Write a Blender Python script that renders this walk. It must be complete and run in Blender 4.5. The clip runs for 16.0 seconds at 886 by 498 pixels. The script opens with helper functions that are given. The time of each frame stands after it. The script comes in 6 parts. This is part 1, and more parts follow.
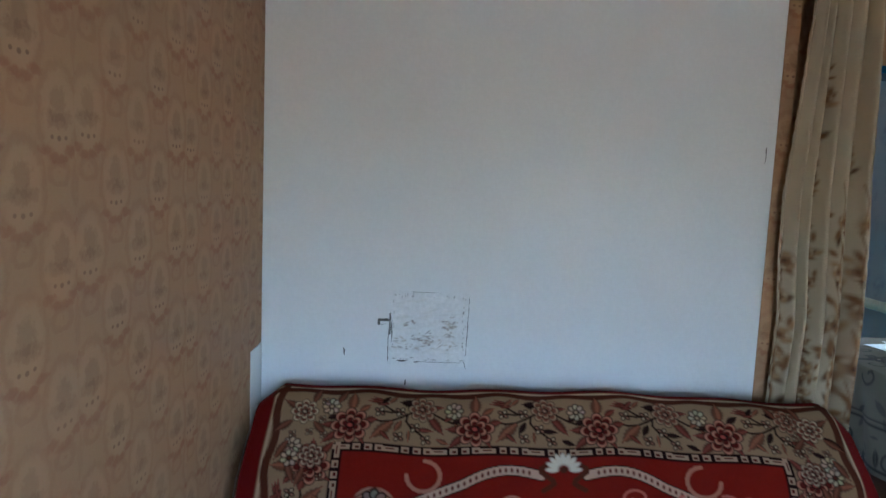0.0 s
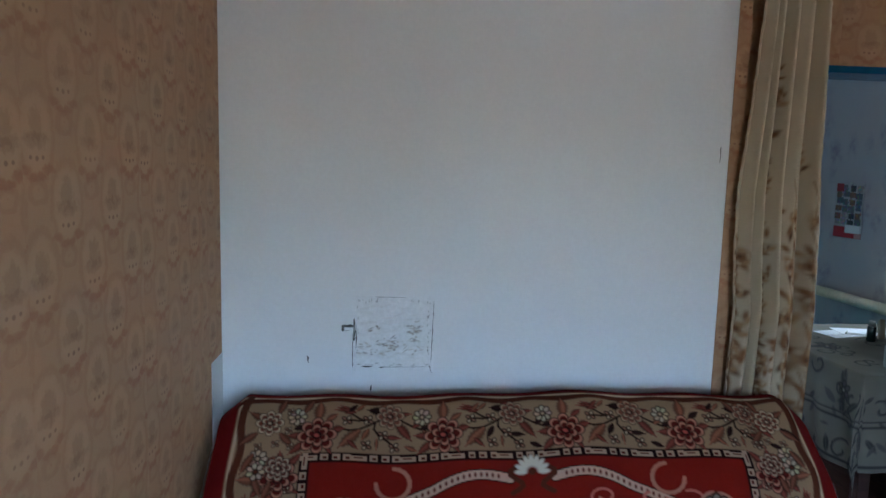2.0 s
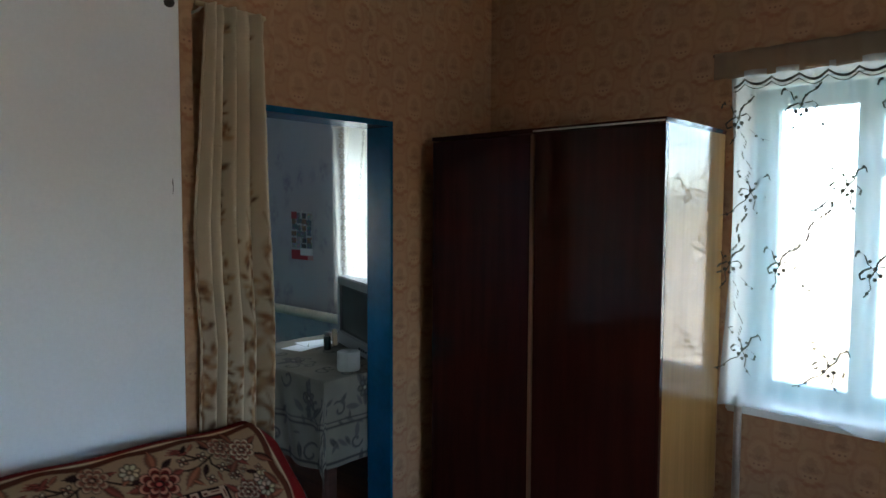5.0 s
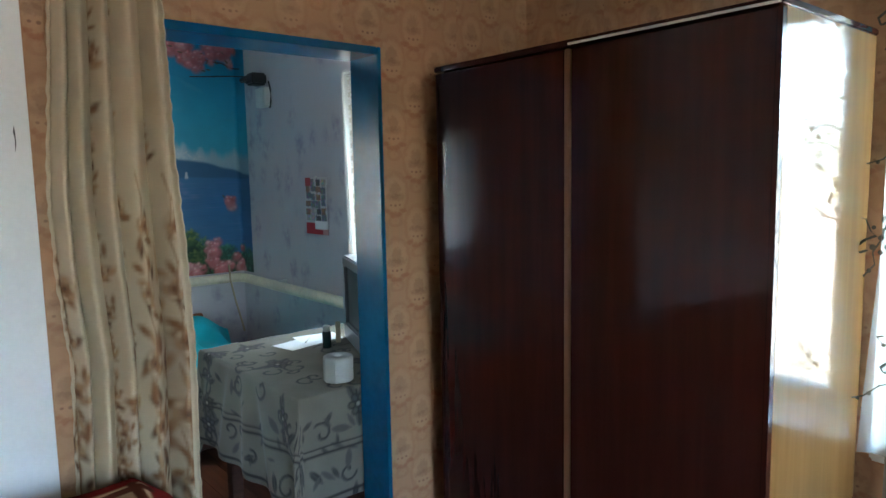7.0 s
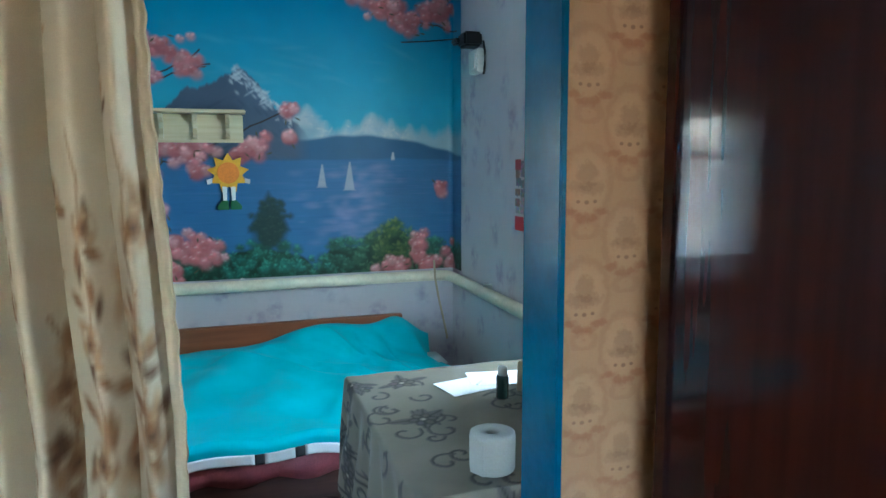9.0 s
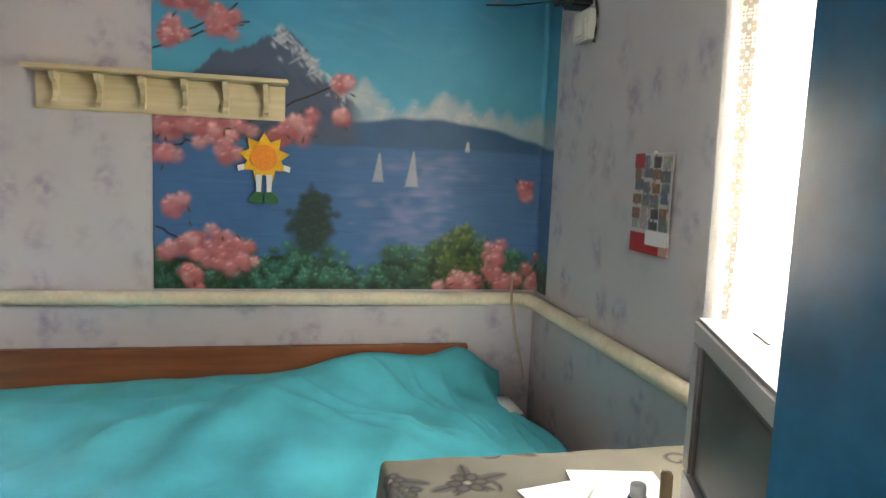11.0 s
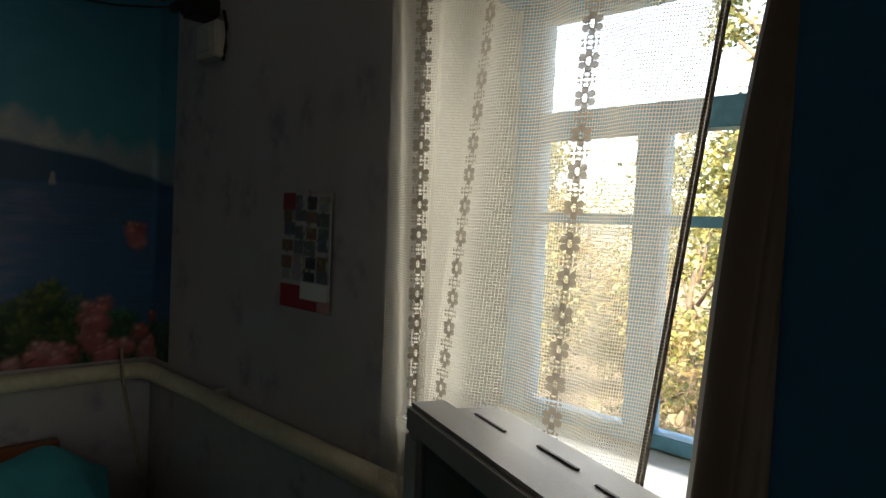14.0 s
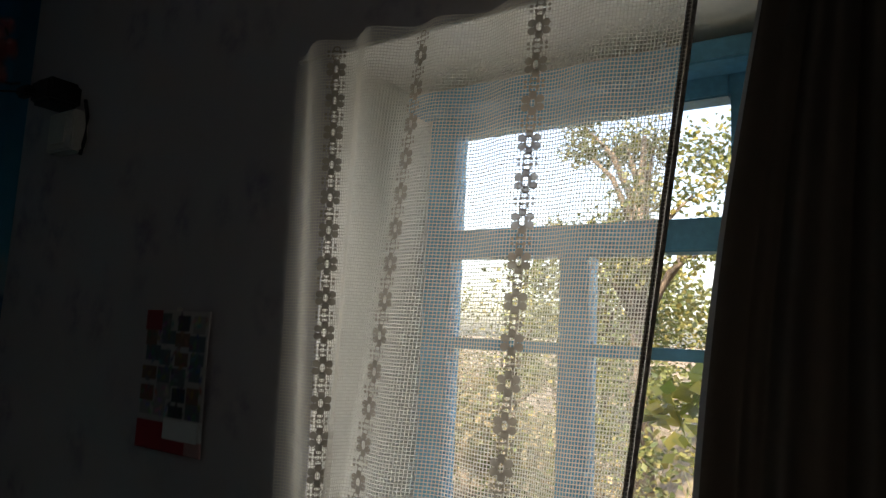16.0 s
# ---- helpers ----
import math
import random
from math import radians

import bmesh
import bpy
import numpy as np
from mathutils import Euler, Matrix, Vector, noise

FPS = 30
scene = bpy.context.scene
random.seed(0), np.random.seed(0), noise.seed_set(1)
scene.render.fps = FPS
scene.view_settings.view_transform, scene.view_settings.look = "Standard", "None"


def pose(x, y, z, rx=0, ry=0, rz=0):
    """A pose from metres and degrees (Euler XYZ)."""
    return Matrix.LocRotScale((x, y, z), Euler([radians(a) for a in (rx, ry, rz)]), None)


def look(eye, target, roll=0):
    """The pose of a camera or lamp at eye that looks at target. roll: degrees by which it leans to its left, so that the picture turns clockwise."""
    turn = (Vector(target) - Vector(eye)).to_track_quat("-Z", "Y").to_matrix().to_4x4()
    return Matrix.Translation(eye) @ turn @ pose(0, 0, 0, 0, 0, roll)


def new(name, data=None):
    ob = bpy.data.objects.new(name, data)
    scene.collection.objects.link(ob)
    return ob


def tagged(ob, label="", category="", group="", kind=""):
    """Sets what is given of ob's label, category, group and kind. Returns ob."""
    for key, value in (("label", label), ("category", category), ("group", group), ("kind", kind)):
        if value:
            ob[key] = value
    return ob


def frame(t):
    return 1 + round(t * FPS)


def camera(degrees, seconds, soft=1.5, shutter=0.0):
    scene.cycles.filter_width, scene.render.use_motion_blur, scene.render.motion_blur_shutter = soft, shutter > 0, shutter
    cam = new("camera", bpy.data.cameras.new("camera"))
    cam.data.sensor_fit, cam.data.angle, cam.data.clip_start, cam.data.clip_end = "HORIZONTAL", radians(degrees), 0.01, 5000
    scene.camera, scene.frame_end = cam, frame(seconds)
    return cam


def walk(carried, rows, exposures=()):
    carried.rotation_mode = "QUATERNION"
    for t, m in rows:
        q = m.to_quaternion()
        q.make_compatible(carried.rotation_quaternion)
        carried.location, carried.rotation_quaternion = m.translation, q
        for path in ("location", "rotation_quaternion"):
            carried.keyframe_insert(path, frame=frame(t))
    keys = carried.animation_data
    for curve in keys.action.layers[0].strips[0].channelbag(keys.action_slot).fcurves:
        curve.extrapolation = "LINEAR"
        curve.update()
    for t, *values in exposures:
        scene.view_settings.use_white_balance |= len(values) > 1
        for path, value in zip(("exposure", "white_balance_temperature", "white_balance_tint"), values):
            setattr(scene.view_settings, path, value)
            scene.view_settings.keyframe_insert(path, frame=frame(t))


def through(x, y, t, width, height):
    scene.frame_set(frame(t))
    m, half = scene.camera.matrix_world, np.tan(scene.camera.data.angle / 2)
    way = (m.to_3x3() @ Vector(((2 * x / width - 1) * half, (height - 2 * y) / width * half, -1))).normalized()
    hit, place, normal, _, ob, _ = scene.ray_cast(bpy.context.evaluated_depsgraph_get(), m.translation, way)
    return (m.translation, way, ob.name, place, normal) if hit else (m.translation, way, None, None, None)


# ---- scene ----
cam = camera(67.3, 16.0)
PATH = [
    (0, (0.238, 0.112, 1.527), (0.271, 2.1, 1.313), 2.4),
    (0.5, (0.232, 0.115, 1.539), (0.276, 2.1, 1.302), 1.7),
    (1, (0.231, 0.121, 1.532), (0.294, 2.105, 1.283), 1.6),
    (1.5, (0.252, 0.12, 1.535), (0.334, 2.102, 1.28), 1.6),
    (2, (0.214, 0.132, 1.572), (0.378, 2.111, 1.333), 1.5),
    (2.5, (0.201, 0.12, 1.581), (0.519, 2.087, 1.404), 1.1),
    (3, (0.214, 0.104, 1.57), (0.69, 2.037, 1.382), 1.3),
    (3.5, (0.276, 0.121, 1.583), (0.926, 2.007, 1.445), 0.7),
    (4, (0.333, 0.13, 1.575), (1.223, 1.918, 1.466), 1.1),
    (4.5, (0.314, 0.16, 1.592), (1.528, 1.748, 1.524), -1.1),
    (5, (0.322, 0.183, 1.582), (1.79, 1.537, 1.457), 0.3),
    (5.2, (0.349, 0.201, 1.582), (1.883, 1.476, 1.433), 0.4),
    (7.3, (1.3, 0.631, 1.53), (2.482, 2.231, 1.322), -0.6),
    (7.5, (1.41, 0.653, 1.522), (2.489, 2.327, 1.336), 0.4),
    (8, (1.641, 0.808, 1.53), (2.453, 2.62, 1.289), 0.1),
    (8.5, (1.765, 1.068, 1.529), (2.475, 2.93, 1.355), 0.4),
    (9, (1.85, 1.306, 1.517), (2.453, 3.196, 1.268), -0.3),
    (9.2, (1.886, 1.376, 1.521), (2.372, 3.301, 1.28), -0.4),
    (11.3, (2.044, 2.217, 1.439), (2.469, 4.157, 1.209), 2.6),
    (11.5, (2.061, 2.257, 1.434), (2.509, 4.193, 1.21), 2.9),
    (12, (2.081, 2.371, 1.438), (2.699, 4.26, 1.209), 2.4),
    (12.5, (2.075, 2.46, 1.452), (3.116, 4.158, 1.271), 1.9),
    (13, (2.106, 2.527, 1.443), (3.438, 4.012, 1.304), 2.8),
    (13.5, (2.099, 2.548, 1.465), (3.51, 3.965, 1.423), 2.6),
    (14, (2.093, 2.563, 1.465), (3.509, 3.974, 1.395), 2.7),
    (14.5, (2.098, 2.623, 1.456), (3.421, 4.119, 1.357), 2.2),
    (15, (2.134, 2.706, 1.508), (3.558, 4.11, 1.5), 1.8),
    (15.5, (2.193, 2.72, 1.483), (3.757, 3.955, 1.657), 1.6),
    (16, (2.156, 2.764, 1.521), (3.811, 3.859, 1.77), 2.7),
]
EXPOSURES = [(0.0, 5.2, 5450, 5), (2.0, 5.1, 5350, 6), (3.5, 5.2, 5450, 6), (4.5, 5.15, 5500, 5), (5.0, 4.65, 5800, 5), (7.5, 6.2, 5600, 2), (9.0, 6.5, 5300, -2), (11.5, 6.75, 8300, 19), (12.0, 6.85, 8200, 17), (12.5, 6.05, 8000, 14), (13.0, 4.55, 7600, 14), (13.5, 3.2, 8200, 15), (14.0, 3.05, 8300, 14), (14.5, 4.05, 7100, 15), (15.0, 3.9, 7400, 15), (15.5, 2.7, 7800, 17), (16.0, 2.3, 7500, 16)]
walk(cam, [(t, look(eye, target, roll)) for t, eye, target, roll in PATH], EXPOSURES)

# ---- world, sun and daylight ----
world = bpy.data.worlds.new("sky")
scene.world = world
world.use_nodes = True
wn = world.node_tree
sky = wn.nodes.new("ShaderNodeTexSky")
sky.sky_type = "NISHITA"
sky.sun_disc = False
sky.sun_elevation = radians(42)
sky.sun_rotation = radians(270)
sky.dust_density = 3.0
wn.links.new(sky.outputs[0], wn.nodes["Background"].inputs[0])
wn.nodes["Background"].inputs[1].default_value = 0.15
sun_data = bpy.data.lights.new("sun", "SUN")
sun_data.energy = 4.2
sun_data.angle = radians(2)
sun_data.color = (1.0, 0.93, 0.82)
sun = new("sun", sun_data)
sun.matrix_world = look((-8, 2, 9), (4, 2, 0))


def daylight(name, watts, width, height, eye, target):
    """Sky light standing in a window's opening."""
    d = bpy.data.lights.new(name, "AREA")
    d.shape, d.size, d.size_y, d.energy, d.color = "RECTANGLE", width, height, watts, (0.86, 0.95, 1.0)
    new(name, d).matrix_world = look(eye, target)


# the south lamp fills the stove face through an added, unseen window
daylight("added_fill_south", 0.095, 1.46, 1.26, (0.90, -1.97, 1.45), (0.90, 0.0, 1.45))
daylight("daylight_north", 0.13, 0.90, 1.14, (0.10, 5.77, 1.34), (0.10, 3.0, 1.34))
daylight("daylight_bedroom", 0.80, 0.66, 0.90, (3.395, 3.31, 1.45), (2.0, 3.31, 1.43))
daylight("daylight_living", 0.22, 0.72, 1.15, (3.40, 0.72, 1.43), (2.0, 0.72, 1.43))


# ---- material helpers ----
class Graph:
    """Small helper to write shader arithmetic."""

    def __init__(self, name):
        self.mat = bpy.data.materials.new(name)
        self.mat.use_nodes = True
        self.t = self.mat.node_tree
        self.bsdf = self.t.nodes["Principled BSDF"]
        self.out = self.t.nodes["Material Output"]

    def link(self, value, socket):
        if isinstance(value, bpy.types.NodeSocket):
            self.t.links.new(value, socket)
        else:
            socket.default_value = value

    def m(self, op, a, b=0.0, c=0.0):
        n = self.t.nodes.new("ShaderNodeMath")
        n.operation = op
        for i, v in enumerate((a, b, c)):
            self.link(v, n.inputs[i])
        return n.outputs[0]

    def mix(self, f, a, b):
        n = self.t.nodes.new("ShaderNodeMix")
        n.data_type = "RGBA"
        self.link(f, n.inputs[0])
        for v, s in ((a, n.inputs[6]), (b, n.inputs[7])):
            self.link(v if isinstance(v, bpy.types.NodeSocket) else (*v, 1), s)
        return n.outputs[2]

    def noise(self, scale, detail=4.0, vec=None, rough=0.55):
        n = self.t.nodes.new("ShaderNodeTexNoise")
        n.inputs["Scale"].default_value = scale
        n.inputs["Detail"].default_value = detail
        n.inputs["Roughness"].default_value = rough
        self.t.links.new(vec if vec is not None else self.pos(), n.inputs["Vector"])
        return n.outputs[0]

    def pos(self):
        return self.t.nodes.new("ShaderNodeNewGeometry").outputs["Position"]

    def xyz(self):
        n = self.t.nodes.new("ShaderNodeSeparateXYZ")
        self.t.links.new(self.pos(), n.inputs[0])
        return n.outputs

    def vec(self, x, y, z=0.0):
        n = self.t.nodes.new("ShaderNodeCombineXYZ")
        for v, s in zip((x, y, z), n.inputs):
            self.link(v, s)
        return n.outputs[0]

    def ramp(self, f, lo, hi):
        n = self.t.nodes.new("ShaderNodeMapRange")
        n.interpolation_type = "SMOOTHSTEP"
        self.link(f, n.inputs[0])
        n.inputs[1].default_value, n.inputs[2].default_value = lo, hi
        return n.outputs[0]

    def attr(self, name):
        n = self.t.nodes.new("ShaderNodeAttribute")
        n.attribute_name = name
        return n.outputs["Color"]

    def rand(self):
        return self.t.nodes.new("ShaderNodeObjectInfo").outputs["Random"]

    def island(self):
        return self.t.nodes.new("ShaderNodeNewGeometry").outputs["Random Per Island"]

    def bump(self, h, strength, dist=0.002):
        n = self.t.nodes.new("ShaderNodeBump")
        n.inputs["Strength"].default_value = strength
        n.inputs["Distance"].default_value = dist
        self.link(h, n.inputs["Height"])
        self.t.links.new(n.outputs[0], self.bsdf.inputs["Normal"])

    def set(self, color=None, rough=0.6, metal=0.0, coat=0.0, spec=0.5):
        if color is not None:
            self.link(color if isinstance(color, bpy.types.NodeSocket) else (*color, 1), self.bsdf.inputs["Base Color"])
        self.link(rough, self.bsdf.inputs["Roughness"])
        self.bsdf.inputs["Metallic"].default_value = metal
        self.bsdf.inputs["Coat Weight"].default_value = coat
        self.bsdf.inputs["Specular IOR Level"].default_value = spec
        return self.mat


def surface(name, base, rough=0.6, var=0.12, coarse=3.0, fine=60.0, bump=0.15, metal=0.0, coat=0.0, spec=0.5):
    """A plain surface with stains at a coarse scale and grain at a fine one."""
    g = Graph(name)
    dark = [c * (1 - 2 * var) for c in base]
    light = [min(1.0, c * (1 + var)) for c in base]
    n1, n2 = g.noise(coarse, 5), g.noise(fine, 3)
    f = g.ramp(g.m("MULTIPLY_ADD", n2, 0.35, g.m("MULTIPLY", n1, 0.65)), 0.32, 0.68)
    g.bump(n2, bump)
    r = g.m("MULTIPLY_ADD", n1, 0.2, rough - 0.1)
    return g.set(g.mix(f, dark, light), r, metal, coat, spec)


def printed(name, rough=0.75, weave=700.0, bump=0.3, sheen=0.0, thin=0.0):
    """A printed or woven surface: its picture is kept in the mesh's colour layer."""
    g = Graph(name)
    col = g.attr("print")
    n1, n2 = g.noise(6, 4), g.noise(weave, 2)
    f = g.m("MULTIPLY_ADD", n2, 0.3, g.m("MULTIPLY_ADD", n1, 0.3, 0.7))
    n = g.t.nodes.new("ShaderNodeVectorMath")
    n.operation = "SCALE"
    g.t.links.new(col, n.inputs[0])
    g.t.links.new(f, n.inputs["Scale"])
    g.bump(n2, bump, 0.001)
    g.set(n.outputs[0], rough, spec=0.25)
    g.bsdf.inputs["Sheen Weight"].default_value = sheen
    if thin:
        tr = g.t.nodes.new("ShaderNodeBsdfTranslucent")
        g.t.links.new(n.outputs[0], tr.inputs[0])
        mx = g.t.nodes.new("ShaderNodeMixShader")
        mx.inputs[0].default_value = thin
        g.t.links.new(g.bsdf.outputs[0], mx.inputs[1])
        g.t.links.new(tr.outputs[0], mx.inputs[2])
        g.t.links.new(mx.outputs[0], g.out.inputs[0])
    return g.mat


def sheer(name, color, open_share, through=0.5):
    """Thin cloth: part holes, part scattering threads that let light through."""
    g = Graph(name)
    n2 = g.noise(900, 2)
    g.set(g.mix(n2, [c * 0.85 for c in color], color), 0.8, spec=0.1)
    tr = g.t.nodes.new("ShaderNodeBsdfTranslucent")
    tr.inputs[0].default_value = (*color, 1)
    mx = g.t.nodes.new("ShaderNodeMixShader")
    mx.inputs[0].default_value = through
    g.t.links.new(g.bsdf.outputs[0], mx.inputs[1])
    g.t.links.new(tr.outputs[0], mx.inputs[2])
    last = mx.outputs[0]
    if open_share:
        hole = g.t.nodes.new("ShaderNodeBsdfTransparent")
        mh = g.t.nodes.new("ShaderNodeMixShader")
        mh.inputs[0].default_value = open_share
        g.t.links.new(last, mh.inputs[1])
        g.t.links.new(hole.outputs[0], mh.inputs[2])
        last = mh.outputs[0]
    g.t.links.new(last, g.out.inputs[0])
    return g.mat


def wallpaper_medallion():
    """Beige paper with staggered oval medallions, bouquets, three dark drops and red garlands; strips meet off the repeat."""
    g = Graph("wallpaper_medallion")
    x, y, z = g.xyz()
    s = g.m("ADD", g.m("ADD", x, y), 0.36)
    strip = g.m("FLOOR", g.m("MULTIPLY", g.m("SUBTRACT", s, 1.233), 1 / 0.50))
    wob, wob2 = g.m("SUBTRACT", g.noise(38, 3), 0.5), g.m("SUBTRACT", g.noise(44, 3, g.vec(z, s, x)), 0.5)
    u = g.m("MULTIPLY_ADD", strip, -0.459, g.m("MULTIPLY", g.m("SUBTRACT", s, 1.278), 1 / 0.196))
    v = g.m("MULTIPLY_ADD", g.m("FRACT", g.m("MULTIPLY", strip, 0.37)), 0.06, g.m("MULTIPLY", g.m("SUBTRACT", z, 1.613), 1 / 0.236))
    mott = g.noise(75, 4)

    def near(a, b, ca, cb, ra, rb, rag):
        """Distance from an ellipse's middle in its own radii, with a ragged outline."""
        d = g.m("SQRT", g.m("ADD", g.m("POWER", g.m("MULTIPLY", g.m("SUBTRACT", a, ca), 1 / ra), 2), g.m("POWER", g.m("MULTIPLY", g.m("SUBTRACT", b, cb), 1 / rb), 2)))
        return g.m("ADD", d, g.m("MULTIPLY", g.m("SUBTRACT", mott, 0.5), rag)) if rag else d

    oval, bunch, heart, drops, sway, urn = [], [], [], [], [], []
    for du, dv in ((0.5, 0.5), (0.0, 0.0)):
        a0 = g.m("SUBTRACT", g.m("FRACT", g.m("ADD", u, du)), 0.5)
        b0 = g.m("SUBTRACT", g.m("FRACT", g.m("ADD", v, dv)), 0.5)
        a = g.m("MULTIPLY_ADD", wob, 0.10, a0)
        b = g.m("MULTIPLY_ADD", wob2, 0.08, b0)
        aa = g.m("ABSOLUTE", a)
        oval.append(near(a, b, 0.0, -0.005, 0.27, 0.30, 0.3))
        bunch.append(g.m("MINIMUM", near(a, b, 0.0, 0.06, 0.12, 0.12, 1.5), near(a, b, 0.0, -0.04, 0.21, 0.07, 1.5)))
        heart.append(near(a, b, 0.0, -0.03, 0.15, 0.06, 2.6))
        a1 = g.m("ABSOLUTE", a0)
        drops.append(g.m("MINIMUM", near(a1, b0, 0.0, -0.175, 0.032, 0.022, 0), near(a1, b0, 0.10, -0.168, 0.027, 0.018, 0)))
        sway.append(g.m("MINIMUM", near(aa, b, 0.19, -0.255, 0.10, 0.035, 1.3), near(aa, b, 0.06, -0.305, 0.08, 0.035, 1.3)))
        ring = g.m("ABSOLUTE", g.m("SUBTRACT", near(a, b, 0.0, -0.41, 0.15, 0.085, 0.0), 0.9))
        urn.append(g.m("MINIMUM", ring, near(a, b, 0.0, -0.40, 0.06, 0.04, 1.0)))
    r, q, h, p, w, k = [g.m("MINIMUM", *t) for t in (oval, bunch, heart, drops, sway, urn)]

    def under(d, lo, hi, f):
        return g.m("MULTIPLY", g.m("SUBTRACT", 1.0, g.ramp(d, lo, hi)), f)

    n1, n2 = g.noise(2.2, 5), g.noise(140, 3)
    fade = g.m("MULTIPLY_ADD", g.ramp(g.noise(3.1, 3), 0.3, 0.7), 0.45, 0.6)
    col = g.mix(n1, (0.36, 0.193, 0.096), (0.42, 0.237, 0.123))
    col = g.mix(under(k, 0.10, 0.45, 0.32), col, (0.28, 0.12, 0.055))
    col = g.mix(under(r, 0.66, 1.14, 0.20), col, (0.54, 0.35, 0.205))
    rim = g.m("ABSOLUTE", g.m("SUBTRACT", r, 1.06))
    col = g.mix(g.m("MULTIPLY", under(rim, 0.02, 0.22, 0.37), fade), col, (0.29, 0.13, 0.06))
    col = g.mix(g.m("MULTIPLY", under(w, 0.5, 1.35, 0.68), fade), col, (0.29, 0.095, 0.04))
    col = g.mix(g.m("MULTIPLY", under(q, 0.65, 1.25, 0.7), fade), col, (0.29, 0.155, 0.078))
    col = g.mix(g.m("MULTIPLY", under(h, 0.2, 0.9, 0.6), fade), col, (0.22, 0.095, 0.045))
    col = g.mix(g.m("MULTIPLY", under(p, 0.5, 1.2, 0.65), fade), col, (0.11, 0.04, 0.025))
    col = g.mix(g.m("MULTIPLY", n2, 0.16), col, (0.52, 0.36, 0.22))
    g.bump(g.m("ADD", n2, r), 0.12)
    return g.set(col, 0.62, spec=0.35)


def wallpaper_lilac():
    """Off-white paper with loose blurred lilac sprigs."""
    g = Graph("wallpaper_lilac")
    x, y, z = g.xyz()
    w = g.noise(14, 3)
    v = g.vec(g.m("MULTIPLY_ADD", w, 0.12, g.m("ADD", x, y)), g.m("MULTIPLY", z, 0.72), 0.0)
    vor = g.t.nodes.new("ShaderNodeTexVoronoi")
    vor.inputs["Scale"].default_value = 6.5
    vor.inputs["Randomness"].default_value = 0.7
    g.t.links.new(v, vor.inputs["Vector"])
    spot = g.m("MULTIPLY", g.m("SUBTRACT", 1.0, g.ramp(vor.outputs["Distance"], 0.12, 0.55)), g.ramp(g.noise(20, 3), 0.30, 0.72))
    n1, n2 = g.noise(1.6, 5), g.noise(160, 3)
    base = g.mix(n1, (0.43, 0.405, 0.415), (0.51, 0.48, 0.49))
    col = g.mix(g.m("MULTIPLY", spot, 0.95), base, (0.28, 0.225, 0.31))
    g.bump(n2, 0.12)
    return g.set(g.mix(g.m("MULTIPLY", n2, 0.2), col, (0.60, 0.57, 0.58)), 0.7, spec=0.3)


def wood(name, dark, light, rough, scale=1.0, coat=0.0, axis=2, relief=0.05):
    """Stretched grain along one axis under lacquer or paint."""
    g = Graph(name)
    x, y, z = g.xyz()
    s = [28.0, 28.0, 28.0]
    s[axis] = 1.6
    v = g.vec(*[g.m("MULTIPLY", c, k * scale) for c, k in zip((x, y, z), s)])
    n1, n2 = g.noise(1.0, 6, v), g.noise(2.2, 4)
    f = g.ramp(g.m("MULTIPLY_ADD", n1, 0.7, g.m("MULTIPLY", n2, 0.3)), 0.34, 0.66)
    g.bump(n1, relief, 0.001)
    return g.set(g.mix(f, dark, light), g.m("MULTIPLY_ADD", n2, 0.12, rough - 0.06), coat=coat)


def leafy(name, colors, thin=0.5):
    g = Graph(name)
    i = g.island()
    c = g.mix(g.ramp(i, 0.0, 0.5), colors[0], colors[1])
    c = g.mix(g.ramp(i, 0.5, 1.0), c, colors[2])
    g.set(c, 0.55)
    tr = g.t.nodes.new("ShaderNodeBsdfTranslucent")
    g.t.links.new(c, tr.inputs[0])
    mx = g.t.nodes.new("ShaderNodeMixShader")
    mx.inputs[0].default_value = thin
    g.t.links.new(g.bsdf.outputs[0], mx.inputs[1])
    g.t.links.new(tr.outputs[0], mx.inputs[2])
    g.t.links.new(mx.outputs[0], g.out.inputs[0])
    return g.mat


def pane_glass():
    g = Graph("window_glass")
    g.set((1, 1, 1), 0.02, spec=0.5)
    g.bsdf.inputs["Transmission Weight"].default_value = 1.0
    g.bsdf.inputs["IOR"].default_value = 1.02
    dirt = g.noise(30, 5)
    tr = g.t.nodes.new("ShaderNodeBsdfTransparent")
    gl = g.t.nodes.new("ShaderNodeBsdfGlossy")
    gl.inputs["Roughness"].default_value = 0.03
    df = g.t.nodes.new("ShaderNodeBsdfTranslucent")
    df.inputs[0].default_value = (0.7, 0.68, 0.62, 1)
    fr = g.t.nodes.new("ShaderNodeFresnel")
    fr.inputs[0].default_value = 1.45
    m1 = g.t.nodes.new("ShaderNodeMixShader")
    g.t.links.new(fr.outputs[0], m1.inputs[0])
    g.t.links.new(tr.outputs[0], m1.inputs[1])
    g.t.links.new(gl.outputs[0], m1.inputs[2])
    m2 = g.t.nodes.new("ShaderNodeMixShader")
    g.t.links.new(g.m("MULTIPLY", g.ramp(dirt, 0.45, 0.8), 0.10), m2.inputs[0])
    g.t.links.new(m1.outputs[0], m2.inputs[1])
    g.t.links.new(df.outputs[0], m2.inputs[2])
    g.t.links.new(m2.outputs[0], g.out.inputs[0])
    return g.mat


